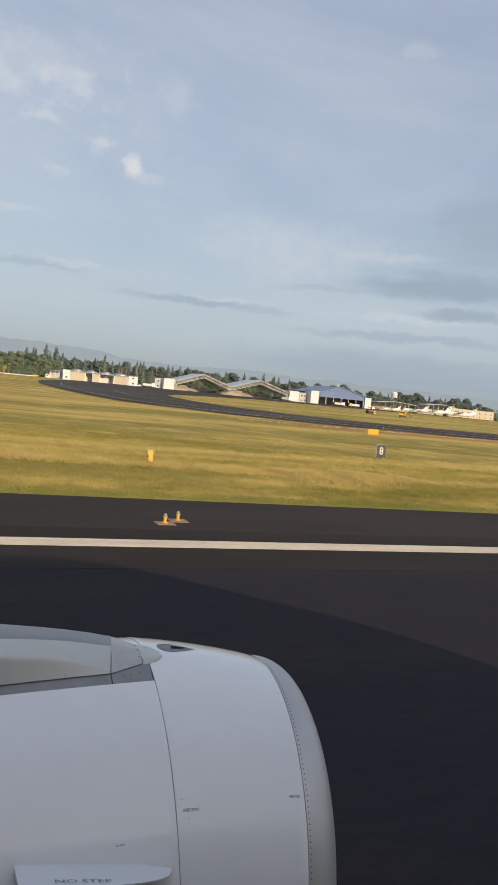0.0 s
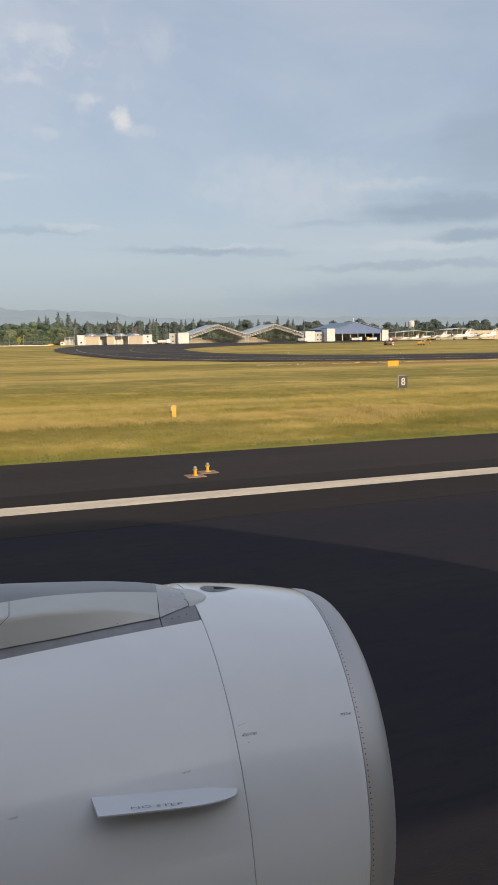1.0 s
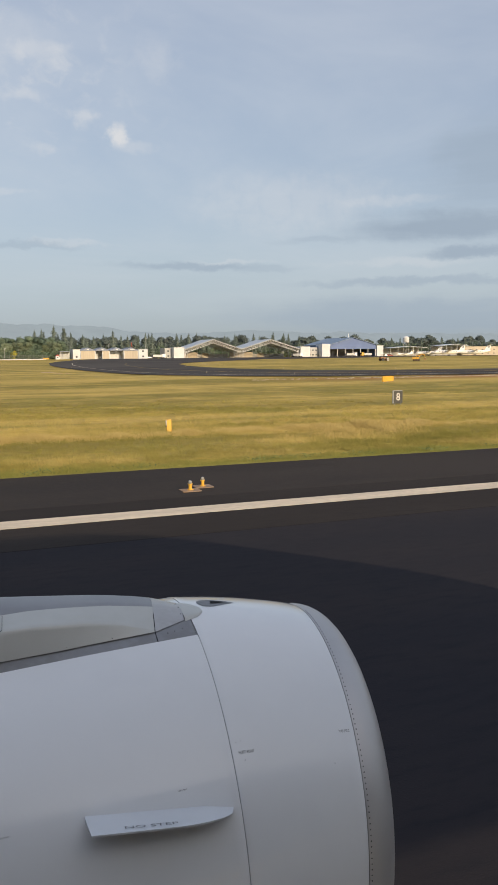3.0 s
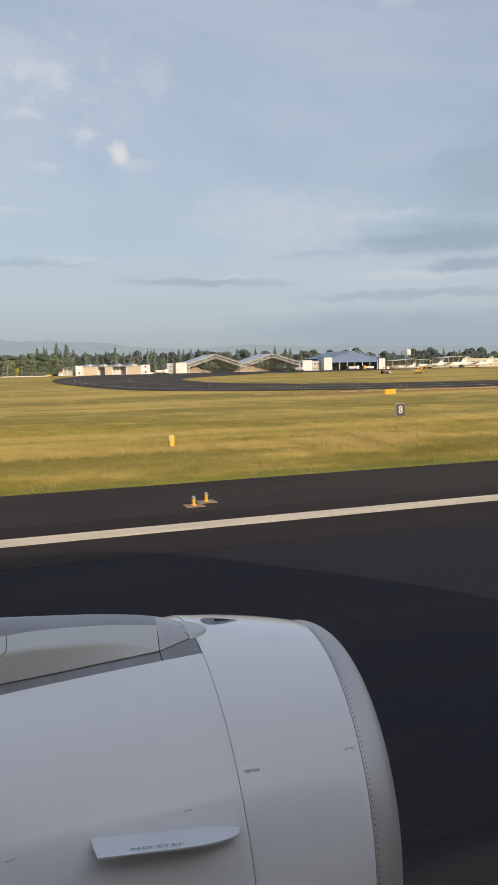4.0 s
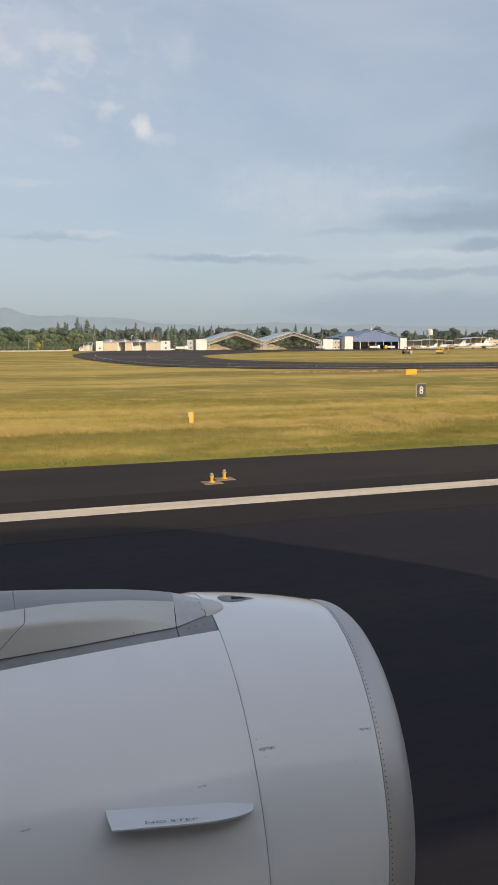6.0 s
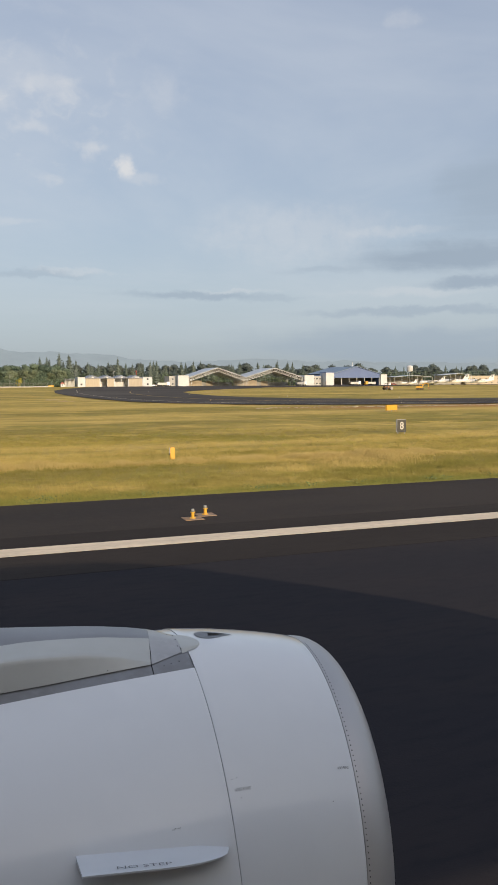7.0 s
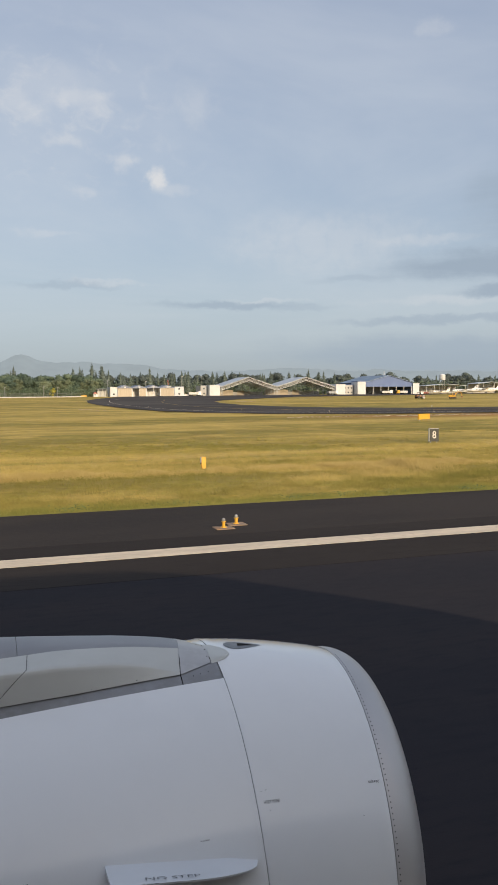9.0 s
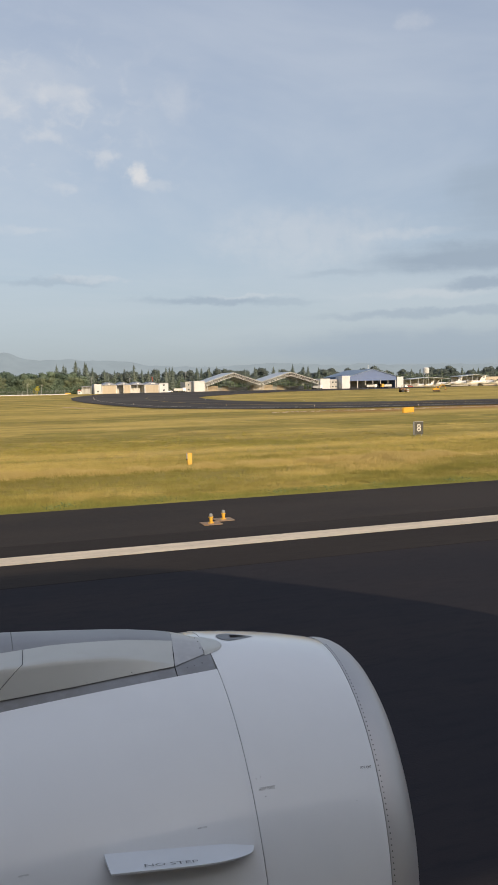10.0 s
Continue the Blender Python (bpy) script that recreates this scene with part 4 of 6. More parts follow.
def make_pylon():
    """The fairing over the engine that joins it to the wing."""
    py = thing("engine_pylon", pose(0.010, 0, 0), "grey pylon fairing with riveted metal plates, between engine and wing", "pylon")
    top_x = [-2.6, -1.4, 0.16, 0.33, 0.505, 0.807, 0.995, 1.124, 1.294, 1.40]
    top_z = [3.22, 3.20, 3.128, 3.115, 3.099, 3.066, 3.034, 3.003, 2.975, 2.955]
    crease_y = lambda x: float(np.interp(x, [-2.6, 0.15, 0.5, 0.83, 1.09, 1.29, 1.42], [3.34, 3.42, 3.44, 3.47, 3.49, 3.53, 3.60]))
    crease_z = lambda x: float(np.interp(x, [-2.6, 0.15, 0.31, 0.48, 0.65, 0.83, 1.09, 1.29, 1.42], [3.14, 3.072, 3.074, 3.078, 3.064, 3.046, 3.000, 2.972, 2.95]))
    foot_a = lambda x: float(np.interp(x, [-2.6, 0.14, 0.22, 0.57, 1.085, 1.285, 1.40], [71.5, 72.4, 72.4, 72.8, 74.5, 78.3, 84.0]))
    top = lambda x: max(float(np.interp(x, top_x, top_z)) - 0.003, AX_Z + cowl_radius(x) + 0.007 if x > 0.9 else 0.0)

    fold_at = lambda x: float(np.interp(x, [-2.6, 0.14, 0.46, 0.75, 0.92, 1.05, 1.09], [0.60, 0.66, 0.63, 0.55, 0.40, 0.16, 0.06]))
    bulge = lambda x: float(np.interp(x, [-2.6, 0.5, 0.9, 1.09], [0.10, 0.10, 0.055, 0.0]))

    def lean(p):
        """The front joints run forward towards the crown."""
        w = float(np.interp(p.x, [0.4, 1.0, 1.1, 1.27], [0.0, 1.0, 1.0, 0.3]))
        return Vector((p.x + 0.15 * max(0.0, min(p.y, 3.64) - 3.29) * w, p.y, p.z))

    def section(x):
        """Foot, both lips of the soft fold, and the crease below the cap."""
        foot = nacelle_point(x, cowl_radius(x) + 0.005, foot_a(x))
        cr = Vector((x, crease_y(x), crease_z(x)))
        f = fold_at(x)
        fold = foot.lerp(cr, f) + Vector((0, -bulge(x), 0.32 * bulge(x)))
        return foot, fold.lerp(foot, 0.16), fold.lerp(foot, 0.03), fold.lerp(cr, 0.03), fold.lerp(cr, 0.16), cr

    def cap_row(x):
        """The rounded cap from crease to crease."""
        y0, z0 = crease_y(x), crease_z(x)
        high = max(top(x) - z0, 0.004)
        return [Vector((x, y0 + (2 * AX_Y - 2 * y0) * u / 14, z0 + high * math.sin(math.pi * u / 14) ** 0.6 - (0.05 * max(0.0, u / 7 - 1)))) for u in range(15)]

    def flank(name, xs, material, label=""):
        for mirror in (False, True):
            bm = B()
            grid = []
            for x in xs:
                line = section(x)
                if mirror:
                    line = [Vector((p.x, 2 * AX_Y - p.y, p.z - d)) for p, d in zip(line, (0.03, 0.06, 0.06, 0.07, 0.07, 0.05))]
                grid.append([bm.verts.new(lean(p)) for p in line])
            for a, b in zip(grid, grid[1:]):
                for k in range(5):
                    bm.faces.new((a[k], b[k], b[k + 1], a[k + 1]))
            bmesh.ops.recalc_face_normals(bm, faces=bm.faces)
            part(name, bm, material, py, label, smooth=60)

    back = [-2.6, -2.0, -1.4, -0.8, -0.3, 0.0, 0.14, 0.278]
    mid = [0.280, 0.35, 0.45, 0.55, 0.65, 0.75, 0.85, 0.92, 0.97, 1.02, 1.06, 1.086]
    flank("side_panel", back[:-1] + mid, pylon_paint, "pale green-grey side panel")
    for xs in (back, mid):
        bm = B()
        lathe(bm, [[lean(p) for p in cap_row(x)] for x in xs], close=False)
        part("top_cap", bm, pylon_metal, py, "smooth grey metal cap", smooth=60)
    plate = [1.091, 1.15, 1.21, 1.262]

    def hood(xs, lifts):
        """A low hood over the crown between the feet of the two flanks."""
        rings = []
        for x, lift in zip(xs, lifts):
            row = []
            for k in range(17):
                a = foot_a(x) + (float(np.interp(x, [1.091, 1.15, 1.21, 1.262], [103, 97, 92, 88.5])) - foot_a(x)) * k / 16
                row.append(lean(nacelle_point(x, cowl_radius(x) + 0.004 + lift * math.sin(math.pi * k / 16) ** float(np.interp(x, [1.091, 1.262], [0.8, 1.1])) - 0.016 * max(0.0, (a - 91) / 15) * float(np.interp(x, [1.091, 1.15], [0.0, 1.0])), a)))
            rings.append(row)
        return lathe(B_now, rings, close=False)

    B_now = B()
    hood(plate, (0.031, 0.027, 0.021, 0.015))
    part("nose_plate", B_now, plate_metal, py, "riveted bare metal plate", smooth=50)
    bm = B()
    lathe(bm, [[nacelle_point(x, cowl_radius(x) - 0.002, 85 + 25 * k / 10) for k in range(11)] for x in (0.96, 1.03, 1.10, 1.16, 1.22, 1.26, 1.301)], close=False)
    part("crown_panel", bm, white_paint, py, "white panel behind the nose plate", smooth=50)
    # little white nose piece that overlaps the seam
    bm = B()
    rings = []
    for x, a0, a1, lift in ((1.269, 77.4, 88.6, 0.012), (1.300, 77.9, 88.2, 0.012), (1.325, 78.6, 87.5, 0.0105), (1.350, 79.4, 86.6, 0.009), (1.368, 80.5, 85.6, 0.007), (1.380, 81.5, 84.6, 0.005), (1.386, 82.5, 83.6, 0.003)):
        rings.append([nacelle_point(x, cowl_radius(x) + 0.002 + lift * min(1.0, 3.2 * math.sin(math.pi * k / 16)), a0 + (a1 - a0) * k / 16) for k in range(17)])
    rows = lathe(bm, rings, close=False)
    bm.faces.new(rows[-1])
    part("nose_cap", bm, pylon_paint, py, "small pale nose cap", smooth=50)
    # metal strip between the flank and the fan cowl
    for mirror in (False, True):
        for xs in (back + mid,) if mirror else (back + mid, plate + [1.301]):
            bm = B()
            grid = []
            for x in xs:
                lo, hi = cowl_edge(x) - 0.5, min(foot_a(x) + 2.0, 79.5)
                if mirror:
                    lo, hi = 180 - lo, 180 - hi
                grid.append([bm.verts.new(nacelle_point(x, cowl_radius(x) - 0.012 + 0.016 * k / 3, lo + (hi - lo) * k / 3)) for k in range(4)])
            for a, b in zip(grid, grid[1:]):
                for k in range(3):
                    bm.faces.new((a[k], b[k], b[k + 1], a[k + 1]))
            part("seal_strip", bm, strip_metal, py, "dark grey metal strip", smooth=50)
    # rivets of the plate and along the flank's foot
    rv = bpy.data.meshes.new("rivet")
    bm = B()
    bmesh.ops.create_cone(bm, cap_ends=True, segments=8, radius1=0.0034, radius2=0.0028, depth=0.0015)
    bm.to_mesh(rv)
    bm.free()
    rv.materials.append(stencil_ink)
    spots = [(1.105, 1.5), (1.105, 4.0), (1.105, 8.0), (1.13, 11.0), (1.17, 10.5), (1.21, 10.0), (1.245, 8.5), (1.25, 5.5), (1.25, 2.5)]
    for x, s in spots:
        k = s / (float(np.interp(x, [1.091, 1.15, 1.21, 1.262], [103, 97, 92, 88.5])) - foot_a(x))
        p = nacelle_point(x, cowl_radius(x) + 0.0045 + (0.027 - 0.06 * (x - 1.091)) * math.sin(math.pi * k) ** 1.1, foot_a(x) + s)
        o = new("rivet", rv)
        o.parent = py
        o.matrix_local = Matrix.Translation(lean(p)) @ Vector((0, -0.6, 0.8)).to_track_quat("Z", "Y").to_matrix().to_4x4()
    for x in (0.2, 0.27, 0.34, 0.41, 0.52, 0.63, 0.86, 1.15, 1.19, 1.235):
        a = (cowl_edge(x) + foot_a(x)) / 2 if x > 1.1 else foot_a(x) + 0.35
        o = new("rivet", rv)
        o.parent = py
        o.matrix_local = Matrix.Translation(nacelle_point(x, cowl_radius(x) + (0.004 if x > 1.1 else 0.013), a)) @ Vector((0, -0.4, 0.9)).to_track_quat("Z", "Y").to_matrix().to_4x4()
    # thin crooked sealant line across the side panel
    bm = B()
    pts = []
    for x, s in ((0.165, 0.02), (0.204, 0.18), (0.253, 0.40), (0.280, 0.52), (0.312, 0.645), (0.318, 0.67), (0.326, 0.985)):
        foot, low, lip, fold, high, cr = section(x)
        f = fold_at(x)
        pts.append((foot.lerp(fold, s / f) if s < f else fold.lerp(cr, (s - f) / (1 - f))) + Vector((0, -0.004, 0.003)))
    for a, b in zip(pts, pts[1:]):
        rod(bm, a, b, 0.0014, n=5)
    part("sealant_line", bm, stencil_ink, py)
    # block that ties the pylon to the wing
    part("wing_joint", box(B(), -3.4, -2.2, AX_Y - 0.22, AX_Y + 0.22, 2.75, 3.30, 0.03), pylon_paint, py)
    return py


make_airliner()
make_engine()
make_pylon()


# ---- small things beside the runway ----
def edge_light(x, y):
    """A runway edge lamp: flanged base, yellow stem, collar and glass, on a painted plate."""
    light = thing("runway_light", pose(x, y, 0.0) @ Matrix.Scale(0.86, 4), "yellow runway edge lamp with a clear glass top on a plate", "runway light", "runway edge lamps")
    part("base_plate", box(B(), -0.36, 0.36, -0.33, 0.33, 0.0, 0.03, 0.008), slab, light, "weathered orange-brown plate")
    bm = rod(B(), (0, 0, 0.03), (0, 0, 0.06), 0.13, 0.11, 20)
    part("flange", bm, yellow_paint, light, smooth=40)
    bm = rod(B(), (0, 0, 0.06), (0, 0, 0.24), 0.062, 0.062, 20)
    part("stem", bm, yellow_paint, light, smooth=40)
    bm = rod(B(), (0, 0, 0.235), (0, 0, 0.27), 0.09, 0.095, 20)
    part("collar", bm, yellow_paint, light, smooth=40)
    bm = B()
    rows = lathe(bm, [[(r * math.cos(t * math.pi / 10), r * math.sin(t * math.pi / 10), z) for t in range(20)] for r, z in ((0.07, 0.27), (0.075, 0.31), (0.065, 0.36), (0.03, 0.385))])
    bm.faces.new(rows[-1])
    part("lens", bm, lamp_glass, light, "clear glass lens", smooth=40)
    return light


def taxi_light(x, y):
    """A short frangible post with a small lens."""
    t = thing("taxi_light", pose(x, y, rise(y) + 0.12) @ Matrix.Scale(0.6, 4), "small pale taxiway edge light on a short post", "taxiway light", "taxiway edge lights")
    part("base", rod(B(), (0, 0, -0.1), (0, 0, 0.08), 0.16, 0.14, 10), sign_white, t)
    part("post", rod(B(), (0, 0, 0.08), (0, 0, 0.30), 0.05, n=8), yellow_paint, t)
    part("lens", rod(B(), (0, 0, 0.30), (0, 0, 0.46), 0.11, 0.07, 10), sign_white, t)
    return t


def distance_sign():
    sign = thing("distance_sign", pose(34.6, 54.5, rise(54.5) + 0.04), "black runway distance board with a white numeral, in grass", "sign")
    part("board", box(B(), -0.42, 0.42, -0.09, 0.09, 0.18, 1.22, 0.02), sign_black, sign)
    part("side_strip", box(B(), -0.445, -0.423, -0.085, 0.085, 0.2, 1.2), sign_white, sign, "pale edge strip")
    part("top_strip", box(B(), -0.42, 0.42, -0.085, 0.085, 1.223, 1.245), sign_white, sign)
    for x in (-0.3, 0.3):
        part("leg", rod(B(), (x, 0, -0.1), (x, 0, 0.2), 0.03), steel_grey, sign)
    lettering("numeral", "8", 0.86, Matrix.Translation((0, -0.095, 0.70)) @ pose(0, 0, 0, 90, 0, 0) @ Matrix.Diagonal((0.92, 1, 1, 1)), sign_white, sign, "white numeral")
    return sign


def marker_post():
    post = thing("marker_post", pose(11.7, 41.2, 0.02), "yellow plastic marker post standing in the dry grass", "marker")
    part("post", box(B(), -0.12, 0.14, -0.07, 0.07, 0.0, 0.80, 0.025), yellow_paint, post)
    part("reflector", box(B(), -0.16, -0.123, -0.06, 0.06, 0.45, 0.78, 0.01), sign_white, post, "white and dark reflector strip")
    part("band", box(B(), -0.163, -0.124, -0.062, 0.062, 0.40, 0.47), sign_black, post)
    return post


def taxi_sign(x, y, turn):
    sign = thing("taxiway_sign", pose(x, y, rise(y) + 0.08, 0, 0, turn), "low yellow taxiway sign box on short legs in grass", "sign")
    for k in range(3):
        x0 = -1.45 + 0.97 * k
        part("panel", box(B(), x0, x0 + 0.95, -0.12, 0.12, 0.2, 0.92, 0.02), yellow_paint, sign)
    for x0 in (-1.2, 0.0, 1.2):
        part("leg", rod(B(), (x0, 0, -0.15), (x0, 0, 0.22), 0.03), steel_grey, sign)
    return sign


# ---- the airfield's far side ----
FAR_Z = 1.95


def small_hangar_row():
    """Four gabled light-aircraft hangars in a row, each 8.1 m wide."""
    for k in range(4):
        x0 = 72.9 + 8.1 * k
        h = thing("small_hangar", pose(x0, 440, FAR_Z), ("beige steel hangar with closed doors", "beige steel hangar with one door slid open", "beige steel hangar standing wide open", "beige steel hangar with closed doors and white lettering")[k], "hangar", "row of small hangars")
        bm = B()
        box(bm, 0, 0.25, 0, 14, 0, 4.8)
        box(bm, 7.85, 8.1, 0, 14, 0, 4.8)
        box(bm, 0.25, 7.85, 6.0, 6.3, 0, 4.8)
        part("wall", bm, wall_white, h)
        bm = B()
        prism(bm, [(-0.15, 4.75), (8.25, 4.75), (8.25, 5.0), (4.05, 6.5), (-0.15, 5.0)], -0.3, 14.2)
        part("roof", bm, roof_slate, h, "blue-grey gabled roof")
        part("sign_bar", box(B(), 3.5, 4.6 if k < 3 else 6.0, -0.36, -0.31, 5.1, 5.7), wall_white, h, "white bar of lettering")
        doors = {0: ((0.25, 7.85),), 1: ((4.0, 7.85),), 2: (), 3: ((0.25, 7.85),)}[k]
        for a, b in doors:
            d = part("door", box(B(), a, b, 0.05, 0.17, 0, 4.7), wall_beige, h, "beige ribbed sliding door")
            for j in range(int((b - a) / 0.6)):
                part("rib", box(B(), a + 0.25 + 0.6 * j, a + 0.31 + 0.6 * j, 0.0, 0.05, 0.05, 4.65), wall_beige, d)
        if k in (1, 2):
            part("post", box(B(), 3.9, 4.1, -0.05, 0.15, 0, 4.7), wall_white, h)
        part("floor_slab", box(B(), 0, 8.1, -1.0, 14, -0.4, 0.01), wall_grey, h)


def block(name, x0, x1, y0, y1, h, material, label, windows=0, top=None):
    """A plain rendered building with a parapet or lid, and a row of windows."""
    b = thing(name, pose(x0, y0, FAR_Z), label, "building")
    w, d = x1 - x0, y1 - y0
    part("wall", box(B(), 0, w, 0, d, -0.4, h), material, b)
    part("roof", box(B(), -0.12, w + 0.12, -0.12, d + 0.12, h, h + 0.25), top or material, b)
    for k in range(windows):
        for z in (1.0, 3.9):
            if z + 1.4 < h:
                cx = w * (k + 0.5) / windows
                win = part("window", box(B(), cx - 0.5, cx + 0.5, -0.04, 0.02, z, z + 0.9), glass_dark, b)
                part("sill", box(B(), cx - 0.7, cx + 0.7, -0.12, 0.0, z - 0.1, z), wall_white, win)
    return b


def truss_hangar(x0, x1, label):
    """A wide open hangar: lattice portal frames, a pale pitched roof, a low wall at the back."""
    h = thing("truss_hangar", pose(x0, 455, FAR_Z), label, "hangar", "large truss hangars")
    w, eave, apex, depth = x1 - x0, 5.2, 11.0, 24.0
    m = w / 2
    for k in range(4):
        y = depth * k / 3
        bm = B()
        for side in (0, 1):
            pt = lambda s, drop: Vector((w * side + (m - w * side) * s, y, eave + (apex - eave) * s - drop))
            r = 0.17
            rod(bm, pt(0, 0), pt(1, 0), r, n=6)
            rod(bm, pt(0.03, 2.0), pt(1, 1.9), r, n=6)
            for j in range(12):
                a, b, c = j / 12, (j + 0.5) / 12, (j + 1) / 12
                rod(bm, pt(a, 0), pt(b, 1.95), 0.11, n=5)
                rod(bm, pt(b, 1.95), pt(c, 0), 0.11, n=5)
            x = 0.2 if side == 0 else w - 0.2
            inn = 1.3 if side == 0 else w - 1.3
            rod(bm, (x, y, -0.3), (x, y, eave), 0.14, n=6)
            rod(bm, (inn, y, -0.3), (inn, y, eave - 0.9), 0.14, n=6)
            for j in range(5):
                z = eave * j / 5
                rod(bm, (x, y, z), (inn, y, min(z + 0.9, eave - 0.9)), 0.06, n=5)
        part("portal_frame", bm, truss_paint, h, "pale lattice steel frame")
    for side in (0, 1):
        e = -0.5 if side == 0 else w + 0.5
        bm = B()
        prism(bm, [(e, eave + 0.12), (m, apex + 0.22), (m, apex + 0.36), (e, eave + 0.26)], -0.4, depth + 0.4)
        part("roof", bm, roof_pale, h, "pale blue-grey metal roof")
        # added dark sheet: paints the roof's underside as shaded
        bm = B()
        prism(bm, [(e, eave + 0.06), (m, apex + 0.16), (m, apex + 0.20), (e, eave + 0.10)], -0.2, depth + 0.2)
        part("shade_sheet", bm, shade_dark, h, "dark sheet for the shade under the roof")
    part("back_wall", box(B(), 0.3, w - 0.3, depth - 0.3, depth, -0.3, 2.3), wall_grey, h, "low grey back wall")
    for a, b, z in ((0.6, w * 0.42, 3.6), (w * 0.5, w * 0.62, 3.0)):
        part("partition", box(B(), a, b, depth - 0.9, depth - 0.75, -0.3, z), wall_beige, h, "beige sheet partition")
    for k in range(6):
        x = w * (k + 0.7) / 6.4
        part("post", rod(B(), (x, depth - 0.6, -0.3), (x, depth - 0.6, 6.0), 0.12, n=6), truss_paint, h)
    part("floor_slab", box(B(), 0, w, -1, depth, -0.5, 0.02), taxi_asphalt, h)
    return h


def blue_hangar():
    x0, x1 = 234.2, 268.3
    h = thing("blue_hangar", pose(x0, 455, FAR_Z), "large hangar with a deep blue gable and roof, doors open", "hangar")
    w, eave, apex, depth = x1 - x0, 7.6, 12.2, 38.0
    m = w / 2
    part("gable", prism(B(), [(0, 5.0), (w, 5.0), (w, eave), (m, apex), (0, eave)], 0.0, 0.3), roof_blue, h, "blue sheet gable")
    for side in (0, 1):
        e = -0.6 if side == 0 else w + 0.6
        bm = prism(B(), [(e, eave - 0.05), (m, apex + 0.02), (m, apex + 0.3), (e, eave + 0.22)], -0.8, depth)
        part("roof", bm, roof_blue_pale, h, "pale blue roof")
        x = 0 if side == 0 else w - 0.4
        part("side_wall", box(B(), x, x + 0.4, 0.3, depth, -0.3, eave), roof_blue, h)
    part("back_wall", box(B(), 0.4, w - 0.4, 21.7, 22.0, -0.3, eave), wall_grey, h)
    # added dark sheet, gives the hall its shaded ceiling by colour
    part("shade_sheet", prism(B(), [(0.4, eave - 0.4), (m, apex - 0.3), (w - 0.4, eave - 0.4), (w - 0.4, eave - 0.3), (m, apex - 0.2), (0.4, eave - 0.3)], 0.4, 21.6), shade_dark, h, "dark sheet for the shade under the roof")
    for k in range(7):
        x = 0.3 + (w - 0.6) * k / 6
        part("post", box(B(), x - 0.18, x + 0.18, 0.05, 0.4, -0.3, 5.0), steel_grey if 0 < k < 6 else wall_white, h)
    part("floor_slab", box(B(), 0, w, -1, depth, -0.5, 0.02), wall_grey, h)
    part("roof_mast", rod(B(), (m + 2, 10, apex - 1), (m + 2, 10, apex + 3.0), 0.2, n=6), wall_white, h, "white mast on the ridge")
    return h


def truck(x, y, colour, label, turn=0.0):
    t = thing("truck", pose(x, y, FAR_Z + 0.02, 0, 0, turn), label, "truck")
    part("bed", box(B(), -4.0, 1.6, -1.1, 1.1, 0.9, 2.3, 0.06), steel_grey, t)
    c = part("cab", box(B(), 1.7, 3.6, -1.1, 1.1, 0.6, 2.7, 0.15), colour, t)
    part("windscreen", box(B(), 3.45, 3.62, -0.95, 0.95, 1.6, 2.4, 0.02), glass_dark, c)
    for wx in (-3.0, -1.8, 2.6):
        for wy in (-1.0, 1.0):
            part("wheel", rod(B(), (wx, wy - 0.15, 0.48), (wx, wy + 0.15, 0.48), 0.48, n=14), rubber, t)
    return t


